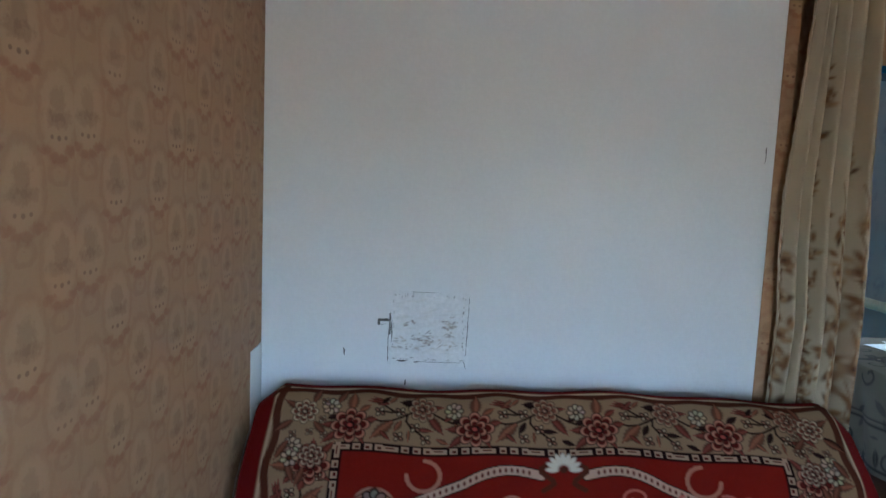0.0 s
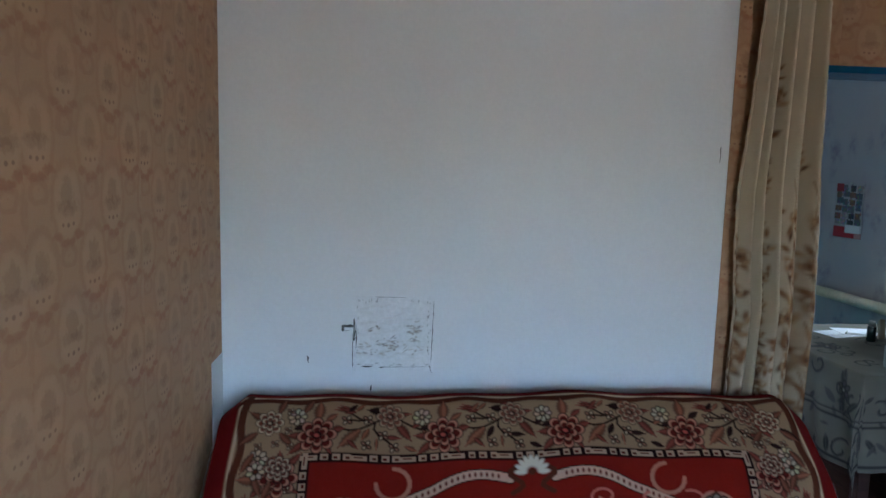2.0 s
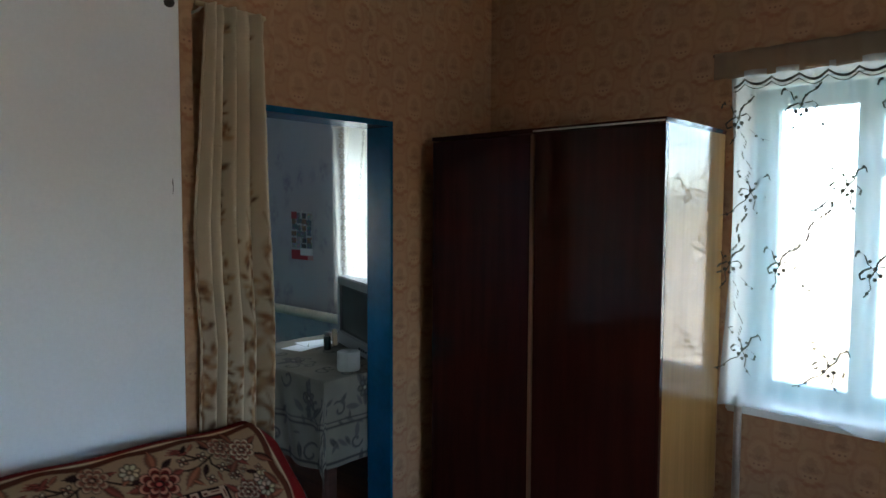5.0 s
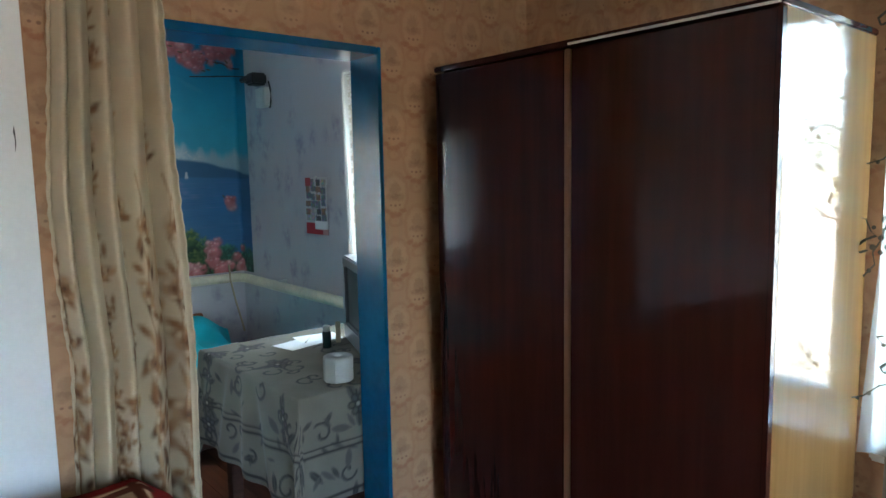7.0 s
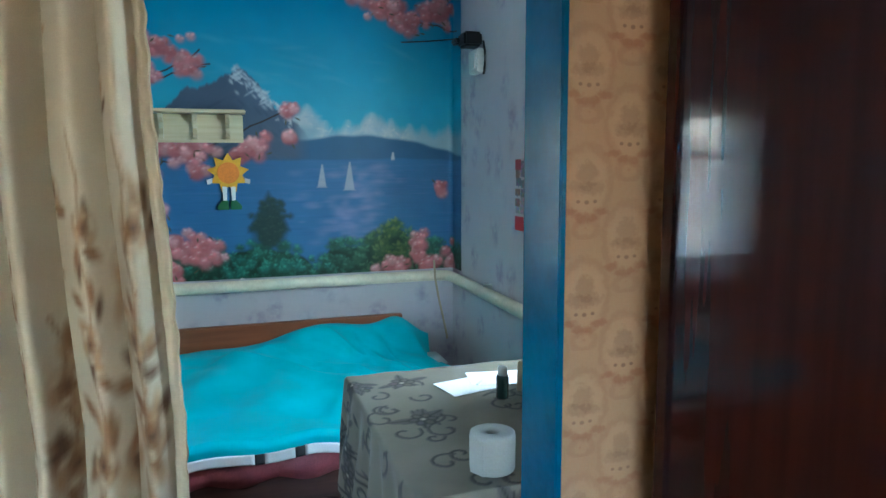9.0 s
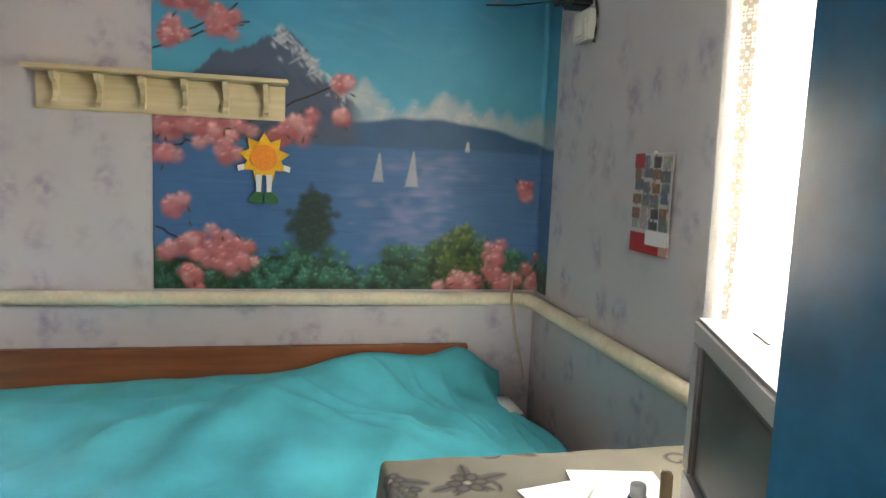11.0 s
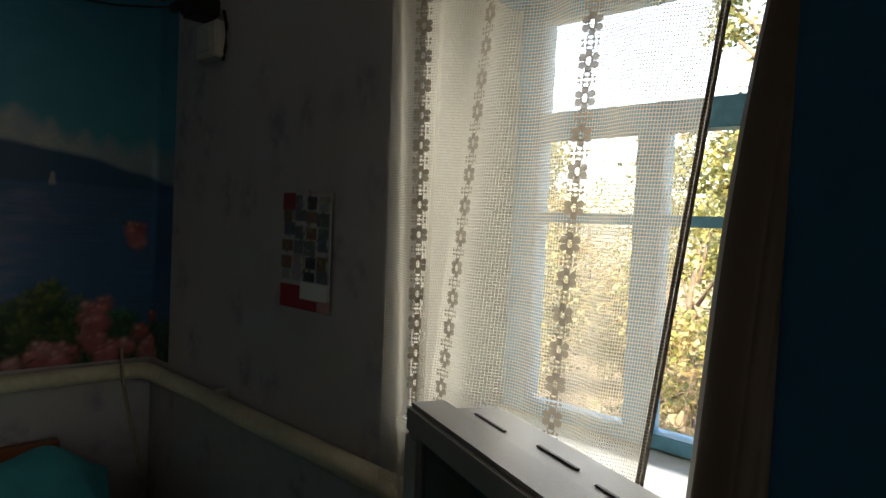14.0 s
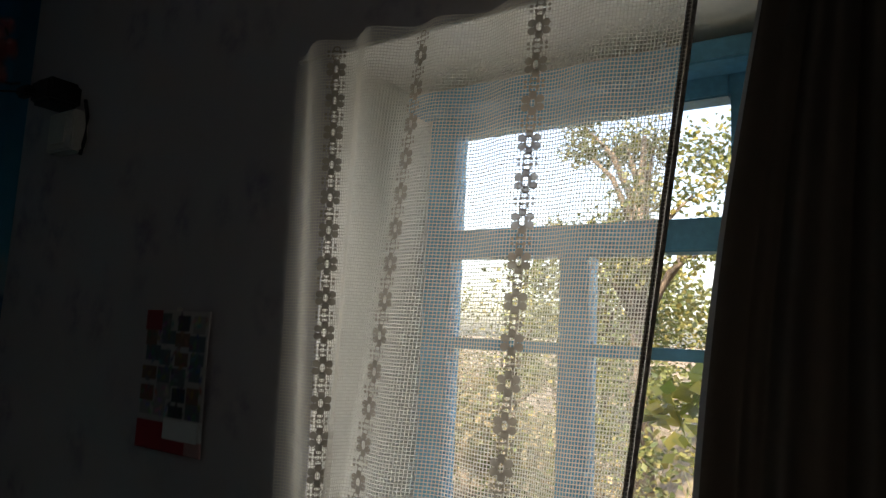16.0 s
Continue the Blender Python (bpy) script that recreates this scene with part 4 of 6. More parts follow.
rack = thing("coat_rack", (1.41, 5.43, 1.66), "pale painted wooden coat rack with six pegs and shelf", "coat rack")
part("back_panel", block(0.875, 1.94, 5.415, 5.436, 1.655, 1.815, 0.004), PALE_WOOD, rack)
part("shelf", block(0.855, 1.955, 5.295, 5.436, 1.818, 1.836, 0.005), PALE_WOOD, rack)
for k in range(6):
    x = 0.965 + k * 0.178
    bm = bmesh.new()
    prof = [(5.414, 1.812), (5.33, 1.812), (5.345, 1.785), (5.378, 1.765), (5.392, 1.735), (5.385, 1.70), (5.365, 1.685), (5.375, 1.672), (5.405, 1.675), (5.414, 1.70)]
    for w in (-0.011, 0.011):
        bm.faces.new([bm.verts.new((x + w, y, z)) for y, z in prof])
    bm.verts.ensure_lookup_table()
    n = len(prof)
    for i in range(n):
        bm.faces.new((bm.verts[i], bm.verts[(i + 1) % n], bm.verts[n + (i + 1) % n], bm.verts[n + i]))
    bmesh.ops.recalc_face_normals(bm, faces=bm.faces)
    part("peg", bm, PALE_WOOD, rack)

bm = bmesh.new()


def plate(bm, pts, y, depth, mat):
    a = [bm.verts.new((x, y, z)) for x, z in pts]
    b = [bm.verts.new((x, y - depth, z)) for x, z in pts]
    n = len(pts)
    for f in [bm.faces.new(a), bm.faces.new(b[::-1])] + [bm.faces.new((a[i], b[i], b[(i + 1) % n], a[(i + 1) % n])) for i in range(n)]:
        f.material_index = mat


sx, sz = 1.847, 1.480
plate(bm, [(sx + (0.118 if k % 2 == 0 else 0.078) * math.sin(k * math.pi / 9), sz + (0.118 if k % 2 == 0 else 0.078) * math.cos(k * math.pi / 9)) for k in range(18)], 5.432, 0.012, 0)
plate(bm, [(sx + 0.062 * math.sin(k * math.pi / 12), sz + 0.062 * math.cos(k * math.pi / 12)) for k in range(24)], 5.42, 0.008, 1)
for s in (-1, 1):
    plate(bm, [(sx + s * 0.010, sz - 0.08), (sx + s * 0.038, sz - 0.08), (sx + s * 0.034, sz - 0.165), (sx + s * 0.014, sz - 0.165)], 5.43, 0.012, 2)
    plate(bm, [(sx + s * 0.006, sz - 0.162), (sx + s * 0.040, sz - 0.16), (sx + s * 0.070, sz - 0.195), (sx + s * 0.066, sz - 0.215), (sx + s * 0.004, sz - 0.215)], 5.428, 0.016, 3)
    plate(bm, [(sx + s * 0.09, sz - 0.03), (sx + s * 0.122, sz - 0.04), (sx + s * 0.118, sz - 0.066), (sx + s * 0.092, sz - 0.058)], 5.43, 0.014, 2)
bmesh.ops.recalc_face_normals(bm, faces=bm.faces)
tagged(part("sun_ornament", bm, (YELLOW, ORANGE, TRIM_WHITE, GREEN)), "yellow sun-shaped painted wall ornament with green feet", "wall ornament")


def paint_calendar():
    c = Canvas(0.27, 0.36, 54, 72, (0.50, 0.48, 0.47))
    r = random.Random(5)
    for i in range(4):
        for j in range(6):
            x, y = 0.008 + i * 0.065 + r.uniform(-0.008, 0.006), 0.085 + j * 0.045 + r.uniform(-0.006, 0.006)
            base = r.choice(((0.07, 0.07, 0.075), (0.16, 0.17, 0.18), (0.22, 0.13, 0.09), (0.12, 0.15, 0.17), (0.32, 0.31, 0.30)))
            c.rect(x, x + r.uniform(0.045, 0.066), y, y + r.uniform(0.032, 0.046), base)
            for k in range(6):
                c.ellipse(x + r.uniform(0, 0.06), y + r.uniform(0, 0.04), 0.016, 0.008, r.uniform(0, 3), [v * r.uniform(0.4, 2) for v in base], 0.7, 0.6)
    c.rect(0, 0.27, 0, 0.07, (0.42, 0.03, 0.04))
    c.rect(0.0, 0.07, 0.31, 0.36, (0.34, 0.05, 0.05))
    c.rect(0.12, 0.27, 0.035, 0.085, (0.70, 0.70, 0.68))
    c.rect(0.21, 0.27, 0.0, 0.035, (0.55, 0.30, 0.28))
    return c


cal_canvas = paint_calendar()
cal = grid_mesh("wall_calendar", lambda u, v: (EAST - 0.012 - 0.006 * np.sin(v * 2.5) * u, 4.414 - 0.267 * u, 1.19 + 0.355 * v), 54, 72, CALENDAR_PRINT, colors=cal_canvas.c, thick=0.004)
tagged(cal, "wall calendar with small photos and a red foot", "calendar")
part("date_card", block(EAST - 0.022, EAST - 0.020, 4.155, 4.29, 1.225, 1.272), PAPER_WHITE, cal, "white date card")
part("hanging_nail", lathe([(0.0, 0.0), (0.006, 0.0), (0.006, 0.01), (0.0, 0.011)], 10, pose(EAST - 0.006, 4.28, 1.548, 0, -90)), IRON, cal)

sock = thing("wall_socket_box", (3.21, 4.93, 2.10), "aged white surface socket box with a black plug", "socket")
part("box", block(3.185, 3.236, 4.84, 4.99, 2.03, 2.16, 0.006), SOCKET_WHITE, sock)
part("cover", block(3.178, 3.186, 4.87, 4.96, 2.05, 2.14, 0.004), SOCKET_WHITE, sock)
bm = block(3.13, 3.236, 4.90, 5.02, 2.18, 2.26, 0.012)
box(bm, 3.10, 3.135, 4.98, 5.05, 2.20, 2.235, 0.008)
part("plug", bm, BLACK_PLASTIC, sock, "black plug adapter")
part("cable", tube([(3.225, 4.86, 2.20), (3.222, 4.83, 2.14), (3.224, 4.835, 2.07), (3.222, 4.85, 2.02)], 0.006, 8), BLACK_PLASTIC, sock)
part("cable", tube([(3.22, 5.04, 2.25), (3.15, 5.30, 2.28), (3.05, 5.42, 2.285), (2.9, 5.43, 2.275)], 0.004, 6), BLACK_PLASTIC, sock)

# ---- bed ----
bed = thing("bed", (1.75, 4.7, 0.0), "wide wooden bed with a brown varnished back board", "bed")
part("back_board", block(0.35, 2.862, 5.33, 5.372, 0.10, 0.585, 0.006), BED_WOOD, bed)
part("side_rail", block(0.35, 2.93, 4.00, 4.03, 0.12, 0.26, 0.006), DARK_WOOD, bed)
part("end_board", block(2.89, 2.92, 4.03, 5.33, 0.08, 0.32, 0.006), BED_WOOD, bed)
part("mattress", block(0.36, 2.885, 4.035, 5.325, 0.20, 0.37, 0.04), PINK_QUILT, bed)
for x in (0.42, 2.84):
    for y in (4.06, 5.26):
        part("leg", block(x - 0.03, x + 0.03, y - 0.03, y + 0.03, 0.0, 0.14, 0.004), DARK_WOOD, bed)


def quilt_place(u, v):
    x = 0.40 + 2.50 * u
    z = 0.375 - 0.16 * v + 0.012 * np.sin(x * 23) * v
    y = 4.02 - 0.035 * np.sin(np.clip(v * 3.2, 0, math.pi)) - 0.02 * np.abs(np.sin(x * 11.0)) * np.sin(v * math.pi)
    return x, y, z


tagged(grid_mesh("pink_quilt", quilt_place, 160, 18, PINK_QUILT, thick=0.012), "dusty pink satin quilt hanging under the cover", "quilt")


def hump(x, y):
    """Height of the bed cover over the pillows and bedding beneath."""
    h = 0.40 + 0.02 * np.sin(x * 3.1 + y * 2.0)
    h = h + 0.155 * np.exp(-(((x - 2.36) / 0.30) ** 2 + ((y - 5.15) / 0.30) ** 2))
    h = h + 0.145 * np.exp(-(((x - 2.82) / 0.15) ** 2 + ((y - 5.29) / 0.20) ** 2))
    h = h + 0.10 * np.exp(-(((x - 1.95) / 0.55) ** 2 + ((y - 4.95) / 0.55) ** 2))
    h = h + 0.05 * np.exp(-(((x - 2.60) / 0.14) ** 2 + ((y - 5.22) / 0.22) ** 2))
    h = h + 0.05 * np.exp(-(((x - 2.6) / 0.3) ** 2 + ((y - 4.6) / 0.25) ** 2))
    h = h - 0.03 * np.clip((x - 2.62) / 0.35, 0, 1) * np.clip((5.25 - y) / 0.5, 0, 1)
    fold = 0.014 * np.sin(9 * (x * 1.1 - y * 1.0) + 2.2 * np.sin(x * 4)) + 0.008 * np.sin(21 * (x * 0.9 + y * 0.55) + 3 * np.sin(y * 5))
    fold = fold + 0.012 * np.exp(-((x + 1.15 * y - 7.55) / 0.045) ** 2) + 0.011 * np.exp(-((x + 0.8 * y - 5.9) / 0.05) ** 2) + 0.010 * np.exp(-((x - 0.5 * y - 0.15) / 0.04) ** 2)
    for cx, cy, ang, ln, w, up in ((2.50, 4.85, 2.2, 0.34, 0.016, 0.020), (2.60, 4.80, 1.95, 0.30, 0.013, 0.018), (2.70, 4.86, 1.75, 0.26, 0.012, 0.017), (2.30, 4.70, 2.45, 0.40, 0.020, 0.022), (2.10, 4.75, 2.65, 0.45, 0.022, 0.018),
                                   (2.45, 4.55, 2.6, 0.25, 0.012, 0.014), (2.66, 4.62, 2.3, 0.22, 0.010, 0.014), (2.76, 4.75, 2.0, 0.22, 0.010, 0.015), (1.55, 4.8, 0.5, 0.5, 0.03, 0.016)):
        along, across = (x - cx) * math.cos(ang) + (y - cy) * math.sin(ang), (y - cy) * math.cos(ang) - (x - cx) * math.sin(ang)
        fold = fold + up * np.exp(-(along / ln) ** 2) * np.exp(-np.abs((across + 0.25 * along ** 2) / w) ** 1.3)
    return h + fold * np.clip((y - 4.0) / 0.3, 0.25, 1) * np.clip((5.30 - y) / 0.35, 0.15, 1)


def cover_place(u, v):
    x = 0.45 + 2.585 * u - 0.05 * np.sin(v * 9)
    s = v * 1.42
    y = 5.345 - np.minimum(s, 1.375) - 0.02 * np.clip(s - 1.375, 0, 1)
    z = hump(x, y) - np.clip(s - 1.355, 0, 1) * 0.9 - 0.012 * np.sin(x * 14) * np.clip((s - 1.2) / 0.2, 0, 1)
    z = z - 0.16 * np.clip((u - 0.965) / 0.035, 0, 1) ** 1.5 * np.clip((5.25 - y) / 0.2, 0, 1)
    return x, y, np.maximum(z, np.where((x < 2.93) & (y > 4.0), 0.388, 0.36))


tagged(grid_mesh("bed_cover", cover_place, 260, 150, TURQUOISE, thick=0.006), "rumpled turquoise cotton cover spread over the bed", "bed cover")
cover = bpy.data.objects["bed_cover"]


def hem_place(a, b):
    def fn(u, v):
        x = a + (b - a) * u
        y = 3.962 - 0.008 * v + 0.003 * np.sin(x * 14)
        return x, y, hump(x, 3.97 + 0 * x) - 0.045 - 0.008 * np.sin(x * 14) - 0.04 * v
    return fn


for a, b, mt in ((0.5, 1.90, TRIM_WHITE), (1.90, 1.94, TRIM_BLACK), (1.94, 2.06, TRIM_WHITE), (2.06, 2.10, TRIM_BLACK), (2.10, 2.85, TRIM_WHITE)):
    grid_mesh("hem_band", hem_place(a, b), max(4, int((b - a) * 60)), 5, mt, cover, thick=0.004)
tagged(part("pillow_edge", block(2.93, 3.045, 4.93, 5.15, 0.325, 0.38, 0.026), TRIM_WHITE, smooth=True), "white pillow edge showing beside the cover", "pillow")
tagged(part("pillow", lathe([(0.0, -0.22), (0.05, -0.20), (0.085, -0.12), (0.095, 0.0), (0.085, 0.12), (0.05, 0.20), (0.0, 0.22)], 20, pose(0.62, 4.62, 0.50, 90, 0, 10)), TRIM_WHITE, smooth=True),
       "white pillow at the far end of the bed", "pillow")

tagged(grid_mesh("sheer_curtain", lambda u, v: (-0.40 + 0.86 * u, NORTH - 0.05 + 0.014 * np.sin(u * 60 + v), 0.70 + 1.28 * v), 90, 10, THICK_TULLE), "white sheer curtain over the bedroom's other window", "sheer curtain")

# ---- table with cloth and the things on it ----
TX0, TX1, TY0, TY1, TZ = 2.235, 3.12, 2.705, 3.655, 0.745
table = thing("table", (2.68, 3.18, 0.0), "wooden table under a patterned cloth", "table")
part("tabletop", block(TX0 + 0.01, TX1 - 0.01, TY0 + 0.01, TY1 - 0.01, 0.712, 0.738, 0.004), BED_WOOD, table)
part("apron", block(TX0 + 0.08, TX1 - 0.08, TY0 + 0.08, TY1 - 0.08, 0.63, 0.712, 0.003), BED_WOOD, table)
for x in (TX0 + 0.09, TX1 - 0.09):
    for y in (TY0 + 0.09, TY1 - 0.09):
        part("leg", block(x - 0.028, x + 0.028, y - 0.028, y + 0.028, 0.0, 0.63, 0.004), DARK_WOOD, table)
DROP = 0.44
CW, CH = TX1 - TX0 + 2 * DROP, TY1 - TY0 + 2 * DROP


def paint_cloth():
    c = Canvas(CW, CH, 300, 310, (0.165, 0.148, 0.115))
    r = random.Random(8)
    dark, mid, light = (0.030, 0.028, 0.027), (0.085, 0.08, 0.07), (0.30, 0.27, 0.22)

    def scroll(x, y, s, a, turn):
        pts = []
        for k in range(26):
            t = k / 25
            pts.append((x + s * (1 - 0.75 * t) * math.cos(a + turn * 5.5 * t), y + s * (1 - 0.75 * t) * math.sin(a + turn * 5.5 * t)))
        c.stroke(pts, 0.009, mid)
        c.stroke([(px + 0.004, py + 0.003) for px, py in pts], 0.004, dark)

    for k in range(60):
        c.ellipse(r.uniform(0, CW), r.uniform(0, CH), r.uniform(0.05, 0.15), r.uniform(0.04, 0.1), r.uniform(0, 3), r.choice((light, mid)), 0.2, 0.9)
    for k in range(150):
        scroll(r.uniform(0, CW), r.uniform(0, CH), r.uniform(0.03, 0.06), r.uniform(0, 6.28), r.choice((-1, 1)))
    for k in range(30):
        x, y = r.uniform(0.1, CW - 0.1), r.uniform(0.1, CH - 0.1)
        for j in range(7):
            a = r.uniform(0, 6.28)
            c.leaf(x, y, r.uniform(0.06, 0.12), a, mid, dark)
        c.petals(x, y, r.uniform(0.035, 0.05), 6, mid, dark, light, r)
    for k in range(330):
        e = r.choice((0, 1, 2, 3))
        t, d = r.random(), r.uniform(0.05, 0.34)
        x, y = ((t * CW, d), (t * CW, CH - d), (d, t * CH), (CW - d, t * CH))[e]
        c.leaf(x, y, r.uniform(0.04, 0.09), r.uniform(0, 6.28), r.choice((dark, dark, mid)), mid)
    for d, w in ((0.025, 0.012), (0.20, 0.010), (0.225, 0.006)):
        c.stroke([(d, d), (CW - d, d), (CW - d, CH - d), (d, CH - d), (d, d)], w, dark)
    return c


cloth_canvas = paint_cloth()


def cloth_place(u, v):
    x, y = TX0 - DROP + u * CW, TY0 - DROP + v * CH
    cx, cy = np.clip(x, TX0, TX1), np.clip(y, TY0, TY1)
    dx, dy = x - cx, y - cy
    d = np.hypot(dx, dy)
    nx, ny = dx / (d + 1e-6), dy / (d + 1e-6)
    ang = np.arctan2(y - 3.18, x - 2.68)
    out = 0.012 + 0.05 * np.minimum(d, 0.4) + 0.016 * np.sin(ang * 22) * np.clip(d / 0.25, 0, 1)
    out = np.where(d > 1e-4, out * np.clip(d / 0.02, 0, 1), 0)
    south = np.where((ny < -0.5), 0.2, 1.0)
    corner = np.clip(np.minimum(np.abs(nx), np.abs(ny)) * 2, 0, 1)
    z = TZ + 0.006 - np.maximum(0, d - 0.012) * (1 - 0.12 * corner) + 0.0015 * np.sin(x * 31) * np.sin(y * 27)
    return cx + nx * out, np.maximum(cy + ny * out * south, BACK + 0.008), z


tagged(grid_mesh("tablecloth", cloth_place, 300, 310, TABLE_PRINT, colors=cloth_canvas.c, thick=0.003), "beige tablecloth with dark grey scrolls and leaves", "tablecloth")
TOP = TZ + 0.009

mug = thing("paper_roll", (2.455, 2.80, TOP), "grey-white roll of paper standing on the tablecloth", "paper roll")
part("roll", lathe([(0.016, 0.001), (0.055, 0.001), (0.058, 0.006), (0.0585, 0.085), (0.057, 0.096), (0.050, 0.099), (0.020, 0.098), (0.016, 0.09), (0.016, 0.001)], 36, Matrix.Translation((2.455, 2.80, TOP))), TISSUE, mug, smooth=True)
part("loose_end", block(-0.001, 0.001, -0.022, 0.022, 0.004, 0.094, 0.0, pose(2.403, 2.772, TOP, 0, 0, 28)), TISSUE, mug)
bot = thing("bottle", (2.68, 3.27, TOP), "small dark bottle with a pale cap on the table", "bottle")
part("glass_body", lathe([(0.0, 0), (0.019, 0), (0.021, 0.004), (0.021, 0.068), (0.018, 0.078), (0.0, 0.078)], 20, Matrix.Translation((2.68, 3.27, TOP))), BOTTLE, bot, smooth=True)
part("cap", lathe([(0.0, 0.078), (0.016, 0.078), (0.016, 0.102), (0.014, 0.105), (0.0, 0.105)], 20, Matrix.Translation((2.68, 3.27, TOP))), CAP, bot, smooth=True)
for x, y, w, h, a, z in ((2.62, 3.42, 0.21, 0.15, 12, 0.001), (2.74, 3.46, 0.21, 0.15, -10, 0.0025)):
    tagged(part("sheet_of_paper", block(-w / 2, w / 2, -h / 2, h / 2, z, z + 0.001, 0.0, pose(x, y, TOP, 0, 0, a)), PAPER_WHITE), "white sheet of paper lying on the tablecloth", "paper", "papers on the table")
tagged(part("pen", tube([(2.64, 3.40, TOP + 0.008), (2.70, 3.47, TOP + 0.008)], 0.004, 8), SOCKET_WHITE, smooth=True), "white pen lying on a paper sheet", "pen")
box_thing = thing("small_carton", (2.76, 3.33, TOP), "small pale carton leaning on the television", "carton")
part("carton_body", block(-0.03, 0.03, -0.012, 0.012, 0.0, 0.10, 0.003, pose(2.76, 3.30, TOP + 0.003, 0, 18, 60)), CORD, box_thing)

# ---- television ----
TVM = pose(2.847, 3.386, TOP, 0, 0, -111.1)   # local x along the front's top edge, y out of the front's back
tv = thing("television", TVM, "bulky grey tube television on the table", "television")


def tvpart(name, bm, mt, label="", smooth=False, under=None):
    bmesh.ops.transform(bm, matrix=TVM, verts=bm.verts)
    return part(name, bm, mt, under or tv, label, smooth)


W, H = 0.62, 0.412
bm = bmesh.new()
box(bm, 0, W, 0, 0.075, H - 0.052, H, 0.008)
box(bm, 0, W, 0, 0.075, 0, 0.085, 0.008)
box(bm, 0, 0.062, 0, 0.075, 0.08, H - 0.048, 0.006)
box(bm, W - 0.062, W, 0, 0.075, 0.08, H - 0.048, 0.006)
bezel = tvpart("bezel", bm, TV_GREY)
bm = bmesh.new()
box(bm, 0.056, W - 0.056, 0.012, 0.03, 0.08, H - 0.047, 0.0)
tvpart("screen_surround", bm, TV_DARK)
bm = bmesh.new()
n = 14
vs = [[bm.verts.new((0.075 + (W - 0.15) * i / n, 0.011 - 0.016 * (1 - (2 * i / n - 1) ** 2) * (1 - (2 * j / n - 1) ** 2) ** 0.6, 0.10 + (H - 0.165) * j / n)) for i in range(n + 1)] for j in range(n + 1)]
for j in range(n):
    for i in range(n):
        bm.faces.new((vs[j][i], vs[j][i + 1], vs[j + 1][i + 1], vs[j + 1][i]))
tvpart("screen", bm, SCREEN, "dark curved tube screen", True)
bm = bmesh.new()
rings = []
for y, x0, x1, z0, z1 in ((0.07, 0.012, W - 0.012, 0.0, H - 0.012), (0.17, 0.016, W - 0.016, 0.0, H - 0.016), (0.22, 0.05, W - 0.05, 0.0, H - 0.05), (0.33, 0.15, W - 0.15, 0.0, H - 0.12), (0.40, 0.18, W - 0.18, 0.02, H - 0.17)):
    rings.append([bm.verts.new(p) for p in ((x0, y, z0), (x1, y, z0), (x1, y, z1), (x0, y, z1))])
for a, b in zip(rings, rings[1:]):
    for i in range(4):
        bm.faces.new((a[i], a[(i + 1) % 4], b[(i + 1) % 4], b[i]))
bm.faces.new(rings[-1])
bm.faces.new(rings[0][::-1])
bmesh.ops.recalc_face_normals(bm, faces=bm.faces)
bmesh.ops.bevel(bm, geom=list(bm.edges), offset=0.006, segments=2, affect="EDGES")
shell = tvpart("back_shell", bm, TV_GREY)
for x0, x1, y, h in ((0.06, 0.16, 0.10, 0.0), (0.23, 0.33, 0.115, 0.0), (0.38, 0.52, 0.105, 0.0)):
    bm = block(x0, x1, y, y + 0.006, H - 0.0135, H - 0.0105, 0.001)
    tvpart("vent_slot", bm, TV_DARK, under=shell)
for k in range(4):
    bm = lathe([(0.0, 0), (0.008, 0), (0.008, 0.006), (0.0, 0.007)], 12, pose(W - 0.10 - 0.035 * k, -0.0, 0.04, 90))
    tvpart("button", bm, TV_DARK, under=bezel)

